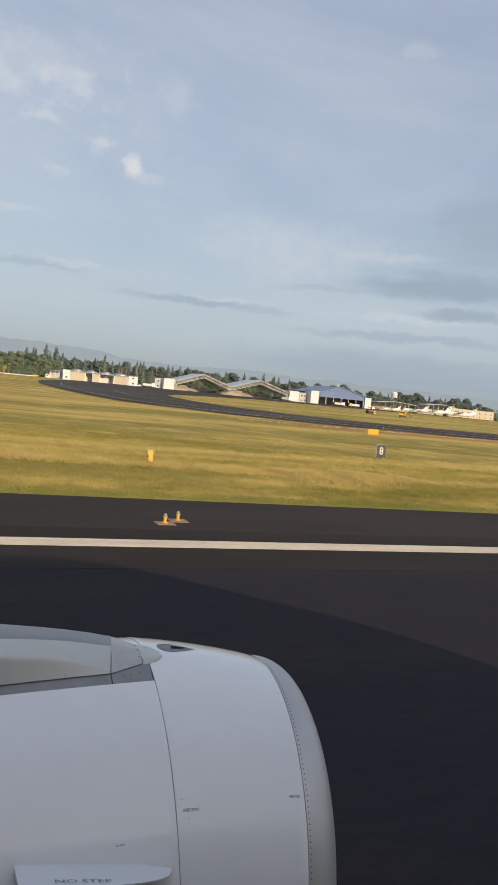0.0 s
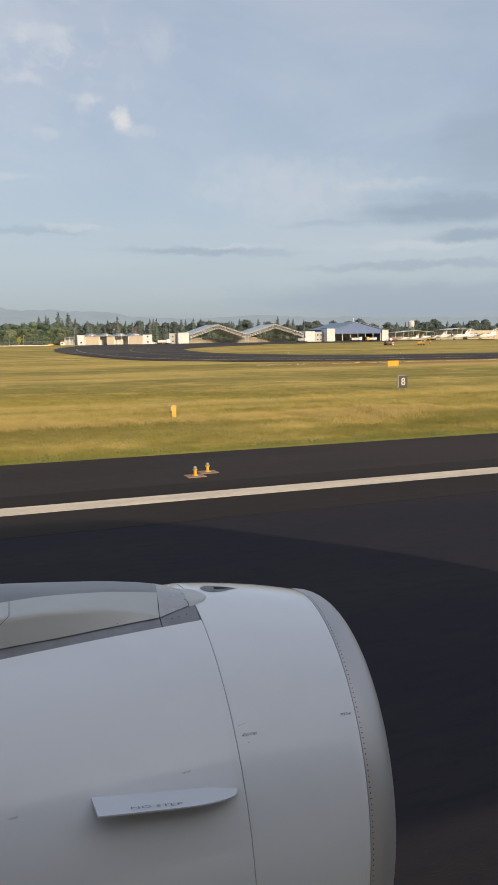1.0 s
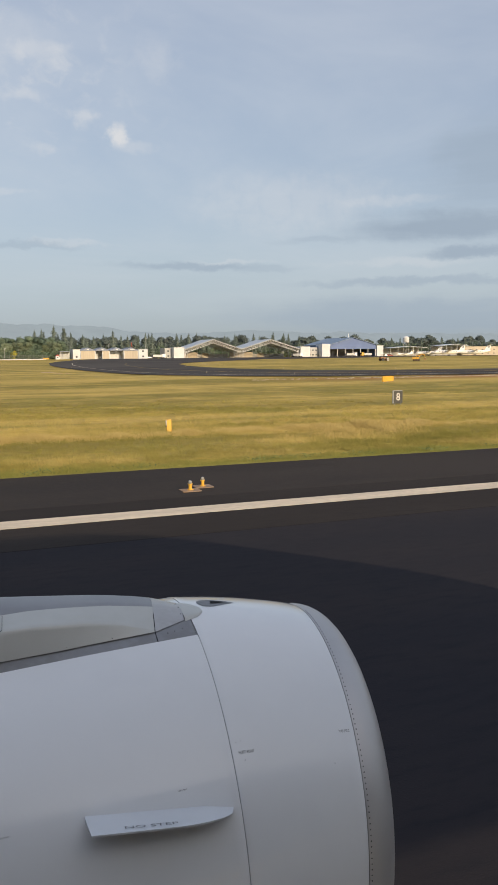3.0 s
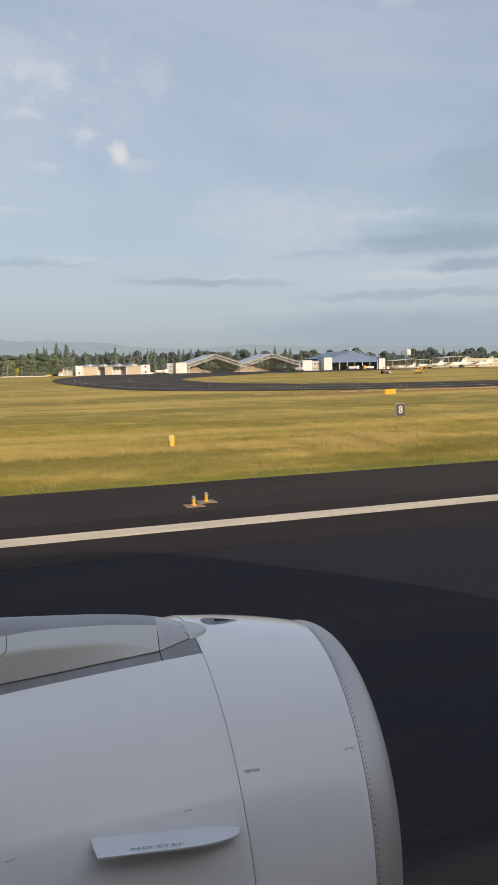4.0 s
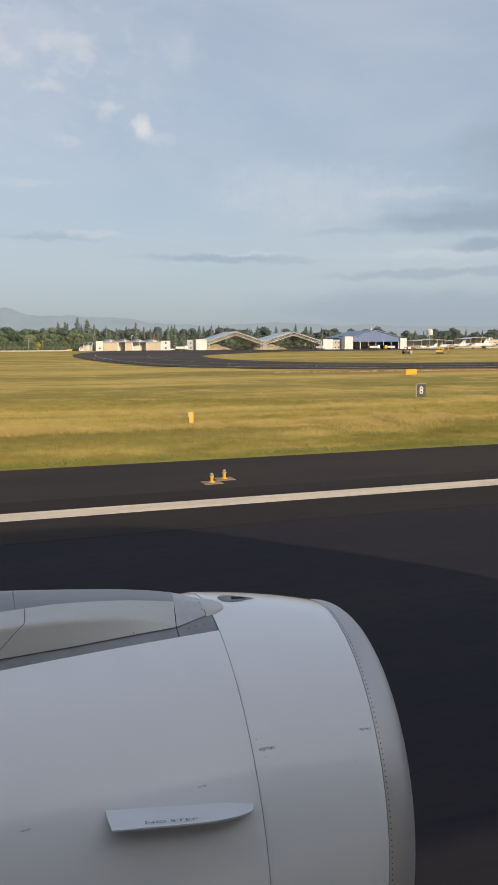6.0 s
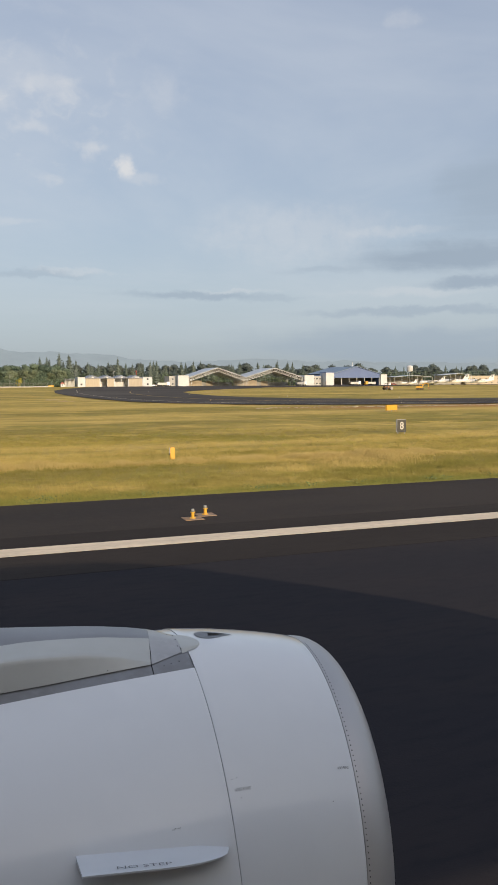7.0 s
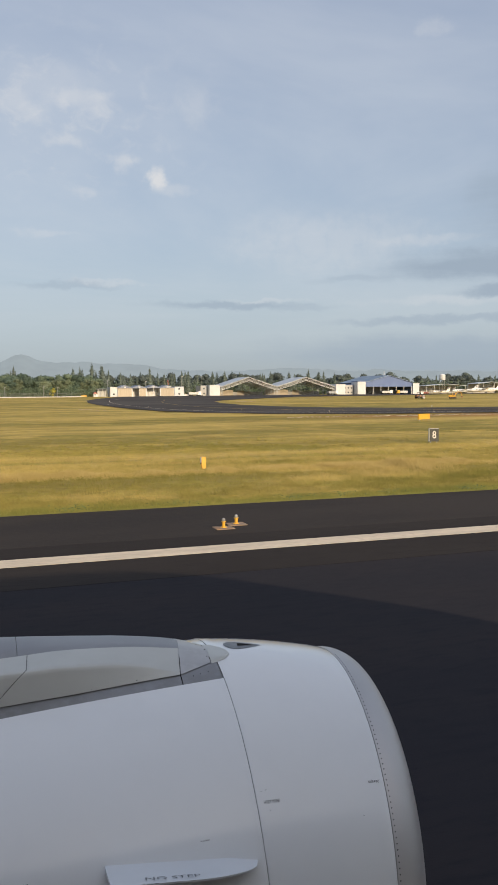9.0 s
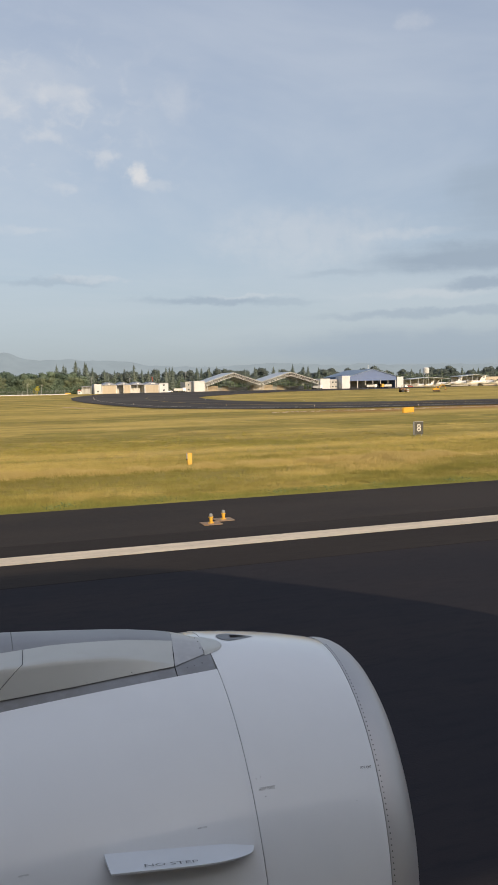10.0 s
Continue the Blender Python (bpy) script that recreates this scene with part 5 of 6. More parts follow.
def turboprop(x, y, turn, size, label):
    """A high-wing twin turboprop with a tall T-tail."""
    p = thing("turboprop_plane", pose(x, y, FAR_Z + 0.02, 0, 0, turn), label, "aeroplane", "parked turboprop aeroplanes")
    k = size
    bm = B()
    rings = []
    for d, r, z in ((0, 0.05, 2.2), (0.5, 0.6, 2.25), (1.5, 1.05, 2.4), (3, 1.35, 2.5), (15, 1.35, 2.5), (19, 0.9, 2.9), (23, 0.25, 3.5)):
        rings.append([((11 - d) * k, r * k * math.cos(t * math.pi / 8), (z + r * math.sin(t * math.pi / 8)) * k) for t in range(16)])
    rows = lathe(bm, rings)
    bm.faces.new(rows[0]), bm.faces.new(rows[-1])
    part("fuselage", bm, plane_white, p, smooth=50)
    part("wing", box(B(), -1.3 * k, 1.2 * k, -13.5 * k, 13.5 * k, 3.75 * k, 4.0 * k, 0.08), plane_white, p)
    part("tail_fin", prism(B(), [(-7.5 * k, 3.6 * k), (-10.0 * k, 7.6 * k), (-12.2 * k, 7.6 * k), (-11.6 * k, 3.4 * k)], -0.15 * k, 0.15 * k), plane_white, p)
    part("tail_stripe", prism(B(), [(-9.9 * k, 5.6 * k), (-10.5 * k, 6.6 * k), (-11.4 * k, 6.6 * k), (-11.2 * k, 5.6 * k)], -0.16 * k, 0.16 * k), roof_slate, p, "dark emblem patch")
    part("tailplane", box(B(), -12.3 * k, -10.3 * k, -3.7 * k, 3.7 * k, 7.5 * k, 7.68 * k, 0.05), plane_white, p)
    for s in (-1, 1):
        e = part("engine", rod(B(), (-1.6 * k, s * 4.1 * k, 3.5 * k), (2.4 * k, s * 4.1 * k, 3.45 * k), 0.42 * k, 0.34 * k, 12), plane_white, p, smooth=40)
        for b in range(6):
            a = b * math.pi / 3
            part("blade", rod(B(), (2.45 * k, s * 4.1 * k, 3.45 * k), (2.5 * k, (s * 4.1 + 1.9 * math.sin(a)) * k, (3.45 + 1.9 * math.cos(a)) * k), 0.10 * k, 0.06 * k, 5), rubber, e)
        part("gear_leg", rod(B(), (-0.5 * k, s * 1.7 * k, 0.4 * k), (-0.5 * k, s * 1.3 * k, 1.5 * k), 0.12 * k), gear_metal, p)
        part("wheel", rod(B(), (-0.5 * k, (s * 1.7 - 0.15) * k, 0.42 * k), (-0.5 * k, (s * 1.7 + 0.15) * k, 0.42 * k), 0.42 * k, n=14), rubber, p)
    part("gear_leg", rod(B(), (9 * k, 0, 0.3 * k), (9 * k, 0, 1.5 * k), 0.1 * k), gear_metal, p)
    part("wheel", rod(B(), (9 * k, -0.15 * k, 0.32 * k), (9 * k, 0.15 * k, 0.32 * k), 0.32 * k, n=12), rubber, p)
    for j in range(12):
        part("cabin_window", box(B(), (6.5 - j * 1.1) * k - 0.18, (6.5 - j * 1.1) * k + 0.18, -1.36 * k, 1.36 * k, 2.65 * k, 3.0 * k), glass_dark, p)
    part("cockpit_window", box(B(), 9.05 * k, 9.75 * k, -0.85 * k, 0.85 * k, 2.95 * k, 3.3 * k, 0.1), glass_dark, p)
    return p


def excavator(x, y):
    e = thing("excavator", pose(x, y, rise(y) + 0.10, 0, 0, -28) @ Matrix.Scale(0.78, 4), "yellow tracked excavator with raised arm on the grass", "excavator")
    for s in (-1, 1):
        t = part("track", box(B(), -1.7, 1.7, s * 1.0 - 0.28, s * 1.0 + 0.28, 0, 0.75, 0.3), rubber, e)
        for k in range(4):
            part("roller", rod(B(), (-1.2 + 0.8 * k, s * 1.0 - 0.3, 0.34), (-1.2 + 0.8 * k, s * 1.0 + 0.3, 0.34), 0.2, n=10), rust_paint, t)
    part("body", box(B(), -1.7, 0.6, -1.15, 1.15, 0.85, 1.75, 0.12), yellow_paint, e)
    part("counterweight", box(B(), -2.1, -1.6, -1.1, 1.1, 0.9, 1.7, 0.15), yellow_paint, e)
    c = part("cab", box(B(), -0.2, 1.2, -1.15, -0.2, 1.0, 2.8, 0.08), yellow_paint, e)
    part("window", box(B(), 0.0, 1.05, -1.17, -0.18, 1.75, 2.6), glass_dark, c)
    bm = B()
    rod(bm, (0.6, 0.2, 1.5), (2.4, 0.2, 3.3), 0.24, 0.2, 6)
    rod(bm, (2.4, 0.2, 3.3), (3.9, 0.2, 3.1), 0.2, 0.16, 6)
    part("boom", bm, yellow_paint, e)
    part("stick", rod(B(), (3.8, 0.2, 3.2), (4.4, 0.2, 1.3), 0.16, 0.12, 6), yellow_paint, e)
    part("bucket", prism(B(), [(4.1, 1.3), (4.75, 1.2), (4.6, 0.6), (4.0, 0.5), (3.8, 0.9)], -0.3, 0.7), rust_paint, e)
    part("hydraulic_ram", rod(B(), (1.0, 0.2, 1.3), (2.1, 0.2, 2.7), 0.08), gear_metal, e)
    return e


def roller(x, y):
    r = thing("road_roller", pose(x, y, rise(y) + 0.10, 0, 0, 8) @ Matrix.Scale(0.85, 4), "rusty orange road roller with a dark canopy, on grass", "road roller")
    part("drum", rod(B(), (1.6, -1.0, 0.72), (1.6, 1.0, 0.72), 0.72, n=22), gear_metal, r)
    part("frame", box(B(), 0.4, 2.5, -1.1, 1.1, 0.65, 0.95, 0.05), rust_paint, r)
    part("body", box(B(), -2.2, 0.4, -0.8, 0.8, 0.8, 1.7, 0.12), rust_paint, r)
    part("canopy", box(B(), -1.0, 0.9, -0.9, 0.9, 2.75, 2.9, 0.03), sign_black, r)
    for px, py in ((-0.9, -0.8), (-0.9, 0.8), (0.8, -0.8), (0.8, 0.8)):
        part("post", rod(B(), (px, py, 1.4), (px * 0.95, py, 2.78), 0.05), sign_black, r)
    for s in (-1, 1):
        part("wheel", rod(B(), (-1.4, s * 0.9 - 0.25, 0.7), (-1.4, s * 0.9 + 0.25, 0.7), 0.7, n=18), rubber, r)
    return r


def water_tower():
    t = thing("water_tower", pose(320, 500, FAR_Z), "white cylindrical water tank on thin steel legs", "water tower")
    bm = B()
    rows = lathe(bm, [[(r * math.cos(k * math.pi / 12), r * math.sin(k * math.pi / 12), z) for k in range(24)] for r, z in ((2.0, 9.8), (2.3, 10.2), (2.3, 13.4), (1.6, 14.1), (0.1, 14.4))])
    bm.faces.new(rows[0]), bm.faces.new(rows[-1])
    part("tank", bm, wall_white, t, smooth=40)
    for k in range(6):
        a = k * math.pi / 3
        part("leg", rod(B(), (2.3 * math.cos(a), 2.3 * math.sin(a), -0.3), (1.8 * math.cos(a), 1.8 * math.sin(a), 10), 0.13, n=6), steel_grey, t)
    return t


def open_shed(x0, x1, y, h, label):
    s = thing("open_shed", pose(x0, y, FAR_Z), label, "shed")
    w = x1 - x0
    part("roof", prism(B(), [(-0.5, h), (w * 0.5, h + 1.3), (w + 0.5, h), (w + 0.5, h + 0.25), (w * 0.5, h + 1.55), (-0.5, h + 0.25)], -0.5, 14), roof_pale, s)
    for k in range(6):
        for yy in (0.2, 13.3):
            part("post", rod(B(), (w * k / 5, yy, -0.3), (w * k / 5, yy, h + 0.1 + 1.2 * (1 - abs(k - 2.5) / 2.5)), 0.14, n=6), wall_white, s)
    part("back_wall", box(B(), 0, w, 13.6, 13.9, -0.3, h), wall_grey, s)
    return s


def perimeter():
    """White kerb wall with a wire fence behind it, and lamp poles."""
    wall = thing("boundary_wall", pose(0, 441, FAR_Z - 0.1), "long low white boundary wall beyond the grass", "wall", kind="structure")
    for k in range(8):
        part("wall_panel", box(B(), -47 + 12.7 * k, -47 + 12.7 * k + 12.6, 0, 0.3, -0.6, 0.55), wall_white, wall)
    fence = thing("fence", pose(0, 444, FAR_Z - 0.1), "tall wire mesh fence on grey posts", "fence")
    for k in range(42):
        x = -47 + 2.5 * k
        part("post", rod(B(), (x, 0, -0.3), (x, 0, 2.6), 0.06, n=6), steel_grey, fence)
    for z in (0.3, 0.8, 1.3, 1.8, 2.2, 2.55):
        part("wire", rod(B(), (-47, 0, z), (55.5, 0, z), 0.025, n=4), steel_grey, fence)
    for x, y, hh in ((33.3, 447, 6.5), (40.8, 447, 5.8), (69.2, 452, 9.5), (92.0, 457, 9.0), (114, 458, 12.0), (12.8, 447, 6.0), (141, 512, 13), (222, 512, 12), (289, 505, 12), (307, 505, 9)):
        pole = thing("lamp_pole", pose(x, y, FAR_Z - 0.3), "slender grey steel pole with a small lamp head", "lamp pole", "lamp poles")
        part("pole", rod(B(), (0, 0, 0), (0, 0, hh), 0.14, 0.09, 8), steel_grey, pole)
        part("lamp_head", box(B(), -0.1, 0.9, -0.15, 0.15, hh - 0.05, hh + 0.12, 0.04), steel_grey, pole)


def gate_house():
    g = thing("gate_shelter", pose(62.2, 441, FAR_Z), "small dark open shelter beside a white gate", "shelter")
    part("roof", box(B(), -0.4, 5.4, -0.3, 4, 4.3, 4.6), roof_slate, g)
    for x in (0.1, 2.5, 4.9):
        for y in (0.1, 3.6):
            part("post", box(B(), x - 0.1, x + 0.1, y - 0.1, y + 0.1, -0.4, 4.3), steel_grey, g)
    part("back_panel", box(B(), 0, 5, 3.6, 3.75, -0.4, 4.2), hall_dark, g)
    part("side_gate", box(B(), -1.6, -0.2, 0.2, 0.35, -0.3, 1.4), wall_white, g, "white gate leaf")
    hut = thing("guard_hut", pose(59.6, 440.5, FAR_Z), "little red-roofed white guard hut", "hut")
    part("wall", box(B(), 0, 1.8, 0, 1.8, -0.4, 1.9), wall_white, hut)
    part("roof", prism(B(), [(-0.3, 1.9), (2.1, 1.9), (0.9, 2.9)], -0.3, 2.1), red_paint, hut, "dull red roof")
    part("window", box(B(), 0.5, 1.3, -0.03, 0.02, 0.9, 1.5), glass_dark, hut)


def windsock(x, y):
    w = thing("windsock", pose(x, y, FAR_Z), "faded red windsock hanging from a tall grey pole", "windsock")
    part("pole", rod(B(), (0, 0, -0.3), (0, 0, 9.6), 0.12, 0.08, 8), steel_grey, w)
    bm = B()
    rows = lathe(bm, [[(0.12 + 0.16 * d + r * math.cos(k * math.pi / 6) * 0.6, r * math.sin(k * math.pi / 6), 9.4 - d + 0.3 * r * math.cos(k * math.pi / 6)) for k in range(12)] for d, r in ((0.0, 0.55), (0.7, 0.52), (1.4, 0.44), (2.2, 0.34), (2.7, 0.28))])
    bm.faces.new(rows[-1])
    part("sleeve", bm, red_paint, w, "limp red cloth sleeve", smooth=60)
    return w


def car(x, y, colour, label, turn=0.0):
    c = thing("car", pose(x, y, FAR_Z + 0.02, 0, 0, turn), label, "car", "cars parked by the hangars")
    body = part("body", prism(B(), [(-2.2, 0.35), (2.2, 0.35), (2.25, 0.8), (1.2, 0.98), (0.5, 1.5), (-1.5, 1.52), (-2.1, 1.0)], -0.85, 0.85), colour, c)
    part("window", prism(B(), [(1.0, 1.0), (0.42, 1.42), (-1.4, 1.44), (-1.8, 1.02)], -0.87, 0.87), glass_dark, body)
    for wx in (-1.4, 1.4):
        for wy in (-0.8, 0.8):
            part("wheel", rod(B(), (wx, wy - 0.1, 0.34), (wx, wy + 0.1, 0.34), 0.34, n=12), rubber, c)
    return c


# ---- trees ----
def leaf_cloud(bm, rng, centre, radii, count, size):
    """Loose clumps of leaves near the skin of a lobe."""
    for _ in range(count):
        v = Vector((rng.gauss(0, 1), rng.gauss(0, 1), rng.gauss(0, 1))).normalized() * rng.uniform(0.55, 1.05)
        c = Vector(centre) + Vector((v.x * radii[0], v.y * radii[1], v.z * radii[2]))
        n = (v + Vector((rng.gauss(0, 0.5), rng.gauss(0, 0.5), rng.gauss(0, 0.5)))).normalized()
        u = n.orthogonal().normalized()
        w = n.cross(u)
        t = rng.uniform(0, 6.28)
        u, w = u * math.cos(t) + w * math.sin(t), w * math.cos(t) - u * math.sin(t)
        s = size * rng.uniform(0.6, 1.3)
        pts = [c + u * s, c + w * s * 0.7 + n * s * 0.2, c - u * s * 0.9, c - w * s * 0.7 - n * s * 0.15]
        bm.faces.new([bm.verts.new(p) for p in pts])


def core(bm, rng, centre, radii):
    """The dense inside of a lobe, a lumpy mass of leaves."""
    made = bmesh.ops.create_icosphere(bm, subdivisions=2, radius=1.0)
    for v in made["verts"]:
        k = 1.0 + 0.35 * noise.noise(v.co * 2.1 + Vector(centre)) + rng.uniform(-0.06, 0.06)
        v.co = Vector(centre) + Vector((v.co.x * radii[0], v.co.y * radii[1], v.co.z * radii[2])) * k


def broad_tree(seed, h, label, leaves):
    """A round-headed tree: forked trunk, limbs to each lobe, lobes of leaf clumps with gaps between them."""
    rng = random.Random(seed)
    t = thing("broadleaf_tree", pose(0, 0, 0), label, "tree", "trees behind the airfield")
    bm = B()
    rod(bm, (0, 0, -0.5), (0.2, 0.1, h * 0.45), 0.32, 0.2, 8)
    lobes = []
    for k in range(10):
        a, r = k * 2.4 + rng.uniform(-0.5, 0.5), rng.uniform(0.5, 3.0)
        z = h * (rng.uniform(0.46, 0.90) - 0.05 * r)
        c = (r * math.cos(a), r * math.sin(a), z)
        lobes.append((c, rng.uniform(1.3, 2.3)))
        rod(bm, (0.15, 0.1, h * 0.36), c, 0.14, 0.05, 5)
    lobes.append(((0.1, 0, h * 0.55), 2.8))
    part("trunk", bm, bark, t)
    bm = B()
    for c, r in lobes:
        leaf_cloud(bm, rng, c, (r * 1.12, r * 1.12, r * 0.85), int(70 * r), 0.34)
        core(bm, rng, c, (r * 0.84, r * 0.84, r * 0.62))
    for k in range(4):
        c = (rng.uniform(-2, 2), rng.uniform(-2, 2), h * rng.uniform(0.18, 0.34))
        leaf_cloud(bm, rng, c, (1.7, 1.7, 1.6), 60, 0.34)
        core(bm, rng, c, (1.3, 1.3, 1.3))
    part("crown", bm, leaves, t)
    return t


def pine_tree(seed, h, label):
    """A casuarina: feathery and ragged, boughs that rise and droop at their ends, tapering to a thin tip."""
    rng = random.Random(seed)
    t = thing("casuarina_tree", pose(0, 0, 0), label, "tree", "trees behind the airfield")
    lean = rng.uniform(-0.5, 0.5)
    part("trunk", rod(B(), (0, 0, -0.5), (lean * 0.9, 0, h * 0.97), 0.26, 0.04, 7), bark, t)
    bm = B()
    wide = h * rng.uniform(0.19, 0.25)
    for k in range(80):
        s = (k + rng.random()) / 80
        z, a = h * (0.10 + 0.86 * s), k * 2.4 + rng.uniform(-0.6, 0.6)
        reach = wide * ((1 - s) ** 0.85 + 0.05) * rng.uniform(0.5, 1.2)
        steps = 3 + int(reach * 1.6)
        for q in range(steps):
            r = reach * (q + 0.6) / steps
            c = (lean * s + r * math.cos(a), r * math.sin(a), z + 0.75 * r - 0.16 * r * r + rng.uniform(-0.1, 0.1))
            leaf_cloud(bm, rng, c, (0.22 + 0.10 * reach, 0.22 + 0.10 * reach, 0.40), 4, 0.19 + 0.05 * reach)
    for k in range(8):
        s = k / 8
        w = wide * (1 - s) ** 0.8 * 0.60
        core(bm, rng, (lean * s + rng.uniform(-0.2, 0.2), rng.uniform(-0.2, 0.2), h * (0.16 + 0.74 * s)), (w, w, h * 0.07))
    for k in range(9):
        leaf_cloud(bm, rng, (lean, 0, h * (0.92 + 0.012 * k)), (0.11, 0.11, 0.3), 4, 0.15)
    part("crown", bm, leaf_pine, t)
    return t


def plant_trees():
    rng = random.Random(12)
    broad = [broad_tree(k, hh, label, leaves) for k, hh, label, leaves in (
        (21, 11.0, "dense green broadleaf tree in a hazy row", leaf_broad), (22, 12.5, "dense dark green broadleaf tree in a hazy row", leaf_dark),
        (23, 10.0, "pale olive-green broadleaf tree in a hazy row", leaf_olive), (24, 13.0, "tall green broadleaf tree in a hazy row", leaf_broad),
        (25, 11.5, "olive-green broadleaf tree in a hazy row", leaf_olive), (26, 12.0, "dark round broadleaf tree in a hazy row", leaf_dark),
        (27, 12.0, "broadleaf tree with leaves paled to a hazy grey-green", leaf_hazed), (28, 10.5, "broadleaf tree with leaves paled to a hazy grey-green", leaf_hazed))]
    bloom = broad_tree(29, 9.0, "small tree in yellow bloom before the wood", leaf_yellow)
    bloom.matrix_world = pose(38.5, 450.5, FAR_Z, 0, 0, 40) @ Matrix.Diagonal((0.55, 0.55, 0.62, 1))
    pines = [pine_tree(k, hh, "tall feathery casuarina tree with needles paled to a hazy grey-green") for k, hh in ((31, 17.0), (32, 19.0), (33, 15.0), (34, 18.0), (35, 16.0))]
    used = set()

    def plant(kind, x, y, s):
        m = pose(x, y, FAR_Z, 0, 0, rng.uniform(0, 360))
        if kind.name not in used:
            used.add(kind.name)
            kind.matrix_world = m
            return kind
        c = copy_thing(kind, m)
        c.scale = (s * rng.uniform(0.9, 1.25), s * rng.uniform(0.9, 1.25), s * rng.uniform(0.92, 1.08))
        return c
    # beside the hangars the wood comes close to the fence
    for k in range(50):
        plant(broad[rng.randrange(6)], -52 + 2.4 * k + rng.uniform(-1.2, 1.2), 458 + 16 * rng.random() + (8 if k > 42 else 0), rng.uniform(0.84, 1.18))
    for k in range(30):
        plant(broad[rng.randrange(6)], -50 + 4.2 * k + rng.uniform(-2, 2), 485 + 20 * rng.random(), rng.uniform(1.0, 1.3))
    for x, s in ((18, 0.8), (20, 0.7), (55, 0.95), (60, 0.92), (61.5, 0.98), (67, 1.12), (69, 1.05), (72.5, 1.15), (74, 0.98), (78, 1.1), (84, 0.9), (92, 0.88), (97, 0.93),
                 (101.5, 1.0), (114, 0.80), (121, 0.82), (124.5, 0.93), (128.5, 0.90), (146, 0.92), (150, 0.95), (153.5, 0.88), (40, 0.75), (45, 0.72)):
        plant(pines[rng.randrange(5)], x + rng.uniform(-0.6, 0.6), 490 + 22 * rng.random(), s * rng.uniform(0.95, 1.05))
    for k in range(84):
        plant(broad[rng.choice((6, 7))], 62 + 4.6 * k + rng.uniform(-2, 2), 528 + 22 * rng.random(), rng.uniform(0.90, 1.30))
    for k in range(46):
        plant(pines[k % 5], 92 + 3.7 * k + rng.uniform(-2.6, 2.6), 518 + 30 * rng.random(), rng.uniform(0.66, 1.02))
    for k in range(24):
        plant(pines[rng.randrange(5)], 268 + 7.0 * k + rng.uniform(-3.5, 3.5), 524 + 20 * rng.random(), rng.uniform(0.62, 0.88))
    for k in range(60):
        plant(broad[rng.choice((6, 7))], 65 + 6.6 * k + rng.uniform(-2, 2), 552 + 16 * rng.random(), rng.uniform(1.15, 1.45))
    # undergrowth that fills the foot of the wood
    bm = B()
    for k in range(8600):
        near = k < 3600
        x = rng.uniform(-55, 72) if near else rng.uniform(62, 470)
        front = near and k % 3
        y = rng.uniform(448.5, 454) if front else (rng.uniform(454, 476) if near else rng.uniform(514, 545))
        leaf_cloud(bm, rng, (x, y, FAR_Z + rng.uniform(0.3, 1.0) * rng.uniform(0.5, 4.2 if front else (7.5 if near else 10.5))), (1.4, 1.0, 1.1), 8, 0.46)
    tagged(link_mesh("undergrowth", bm, leaf_shrub), "thick green shrubs and young bananas below the trees", "shrubs", kind="stuff")


for px, py in ((33.0, 214), (37.5, 182), (49.9, 150), (60.5, 131), (75.3, 119.5), (108.5, 113.6), (141.3, 113.6), (62.4, 206), (78.6, 176.5), (97.5, 156), (131.7, 153.6), (170.4, 153.6), (40.7, 262), (61.8, 250)):
    taxi_light(px, py)
edge_light(7.45, 23.45)
edge_light(8.05, 24.0)
distance_sign()
marker_post()
taxi_sign(56.5, 92.0, 30)
small_hangar_row()
block("white_office", 68.8, 72.7, 440, 450, 5.3, wall_white, "small white office with a dark emblem beside the hangars", 1)
block("white_office", 105.5, 110.8, 440, 450, 5.4, wall_white, "white office with dark windows at the end of the hangars", 1, roof_slate)
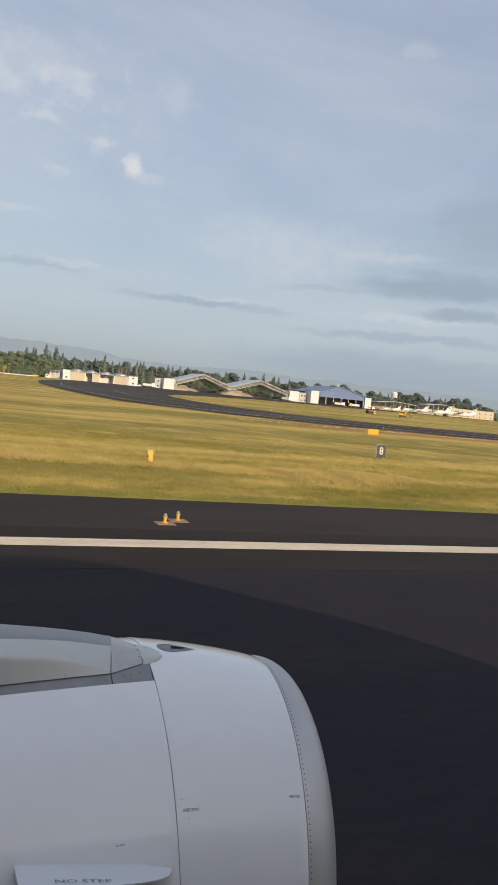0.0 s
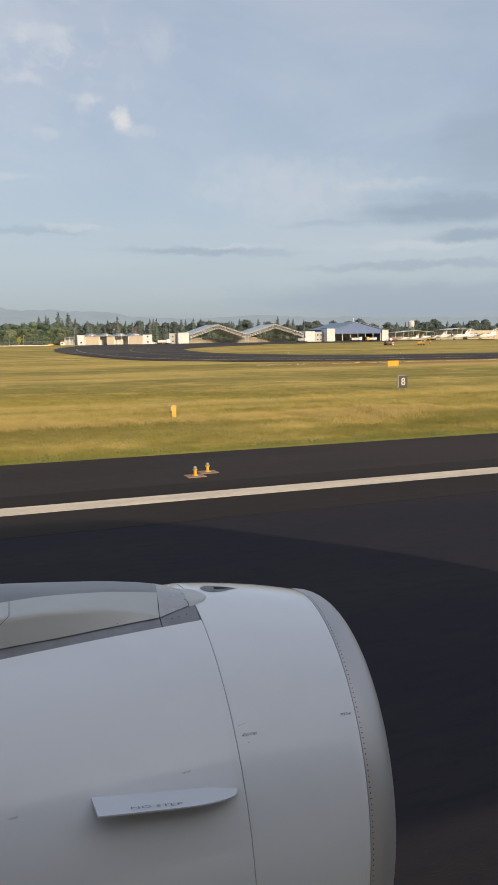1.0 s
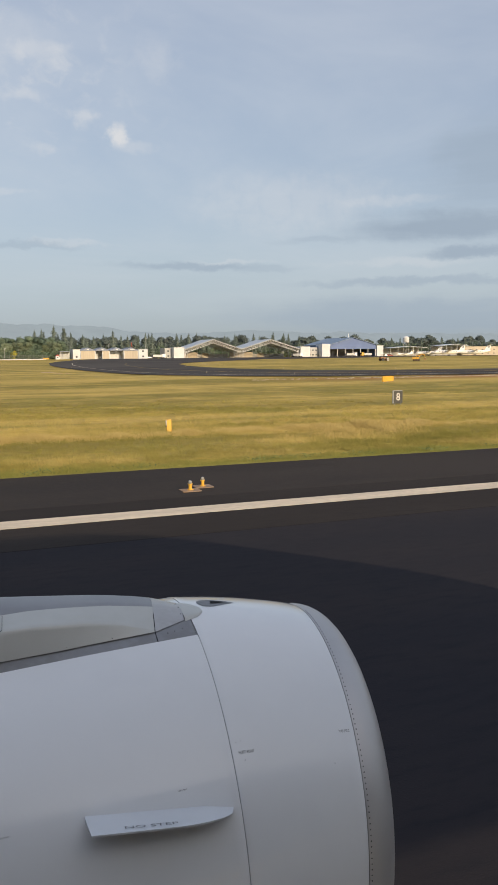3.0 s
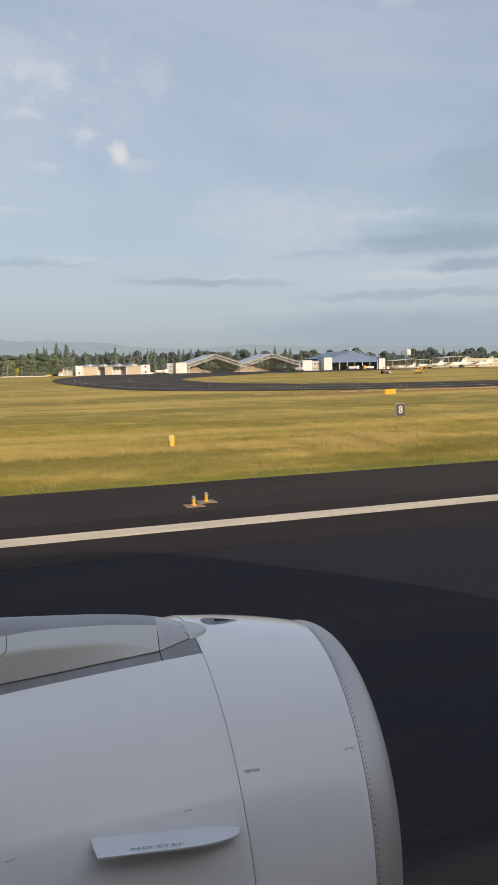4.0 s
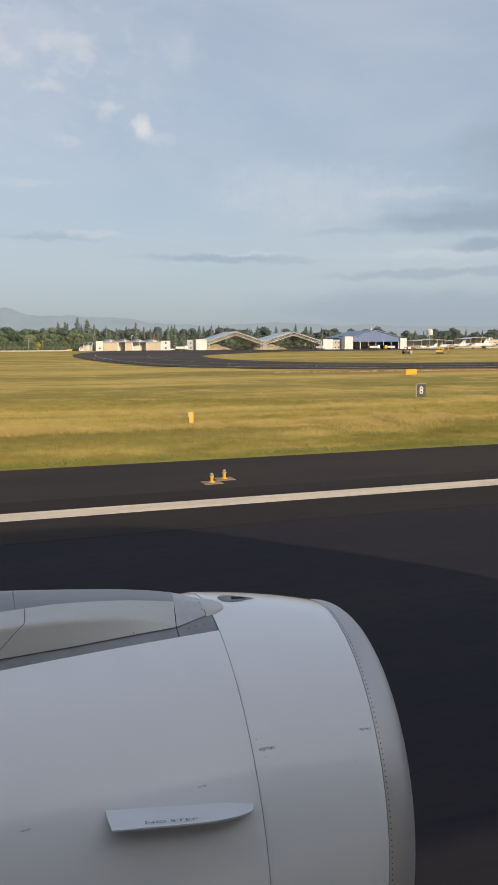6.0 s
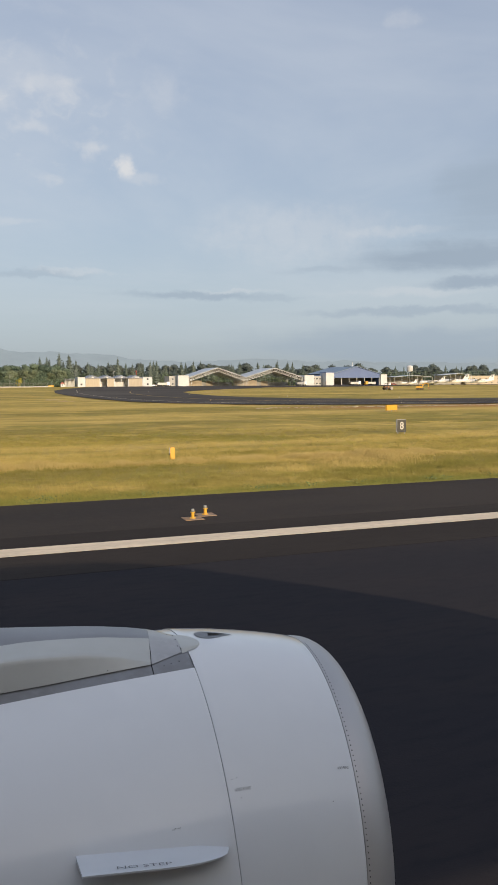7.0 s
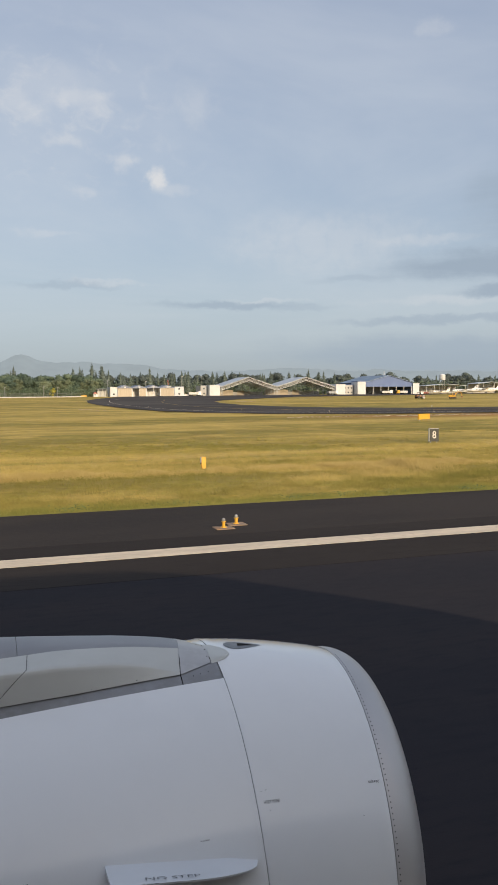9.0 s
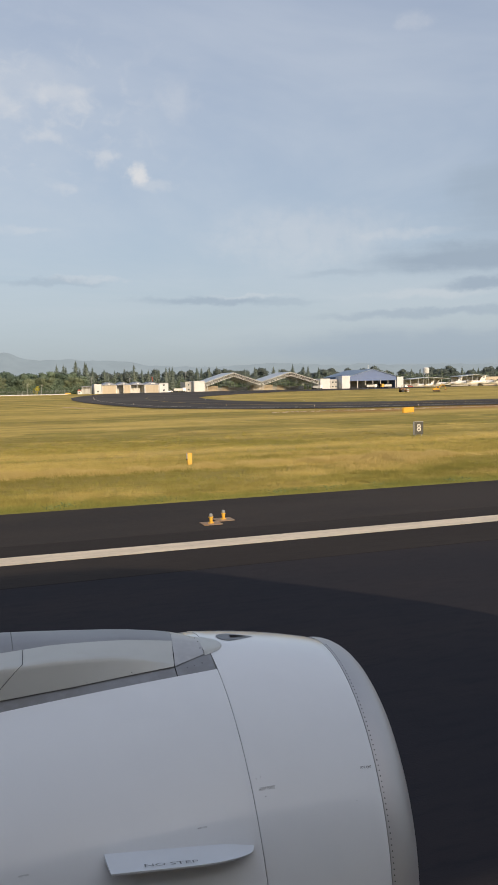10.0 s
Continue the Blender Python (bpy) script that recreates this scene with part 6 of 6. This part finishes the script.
# added grey volume: its wall colour paints the next block's shaded flank
block("grey_block", 126.0, 130.3, 459, 470, 6.0, wall_grey, "grey volume standing in for the white block's shaded side", 1)
block("white_block", 130.5, 137.1, 455, 466, 6.3, wall_white, "plain bright white rendered block")
truss_hangar(137.5, 173.4, "open lattice-framed hangar with a pale roof, nearly empty")
truss_hangar(173.8, 212.6, "open lattice-framed hangar joined to its twin")
block("white_block", 213.2, 219.8, 454, 464, 6.5, wall_white, "plain bright white rendered block")
block("grey_block", 220.4, 227.2, 458, 470, 6.2, wall_grey, "grey two-storey annex with dark windows and blue lid", 3, roof_blue)
block("white_block", 227.9, 233.6, 453, 462, 8.3, wall_white, "tall bright white block beside the blue hangar", 0, roof_blue)
blue_hangar()
block("white_block", 268.6, 273.3, 454, 462, 7.0, wall_white, "plain bright white rendered block")
truck(249.0, 453, plane_white, "grey flatbed truck before the blue hangar", 0)
truck(259.0, 452, yellow_paint, "yellow service truck before the blue hangar", 180)
truck(209, 450, plane_white, "white service truck near the hangar doors", 15)
truck(119, 446, plane_white, "white truck parked by the apron", 5)
turboprop(305, 478, 172, 0.55, "small white twin-propeller aeroplane parked on the apron")
turboprop(327, 482, 160, 0.80, "white high-wing turboprop parked on the apron")
turboprop(338.5, 474, 158, 1.0, "white turboprop with a tall tail on the apron")
turboprop(367, 482, 158, 1.0, "white turboprop parked at the terminal")
open_shed(307, 340, 500, 5.6, "long open shed with a pale roof")
open_shed(348, 372, 496, 7.0, "open shed with a pale gabled roof")
block("terminal", 373, 417, 505, 520, 6.5, wall_beige, "low beige terminal building with dark windows", 8)
windsock(104.0, 452)
car(112.6, 446, plane_white, "white car parked beside the hangars", 20)
car(116.0, 450, plane_white, "white car parked beside the hangars", 160)
car(122.5, 449, steel_grey, "grey car parked beside the hangars", 5)
car(277.0, 458, plane_white, "white car parked beside the blue hangar", 80)
car(283.0, 462, red_paint, "dull red car parked beside the blue hangar", 10)
water_tower()
excavator(172.3, 261.4)
roller(161.8, 268.0)
perimeter()
gate_house()
taxi_sign(53.8, 436.0, 0)
plant_trees()
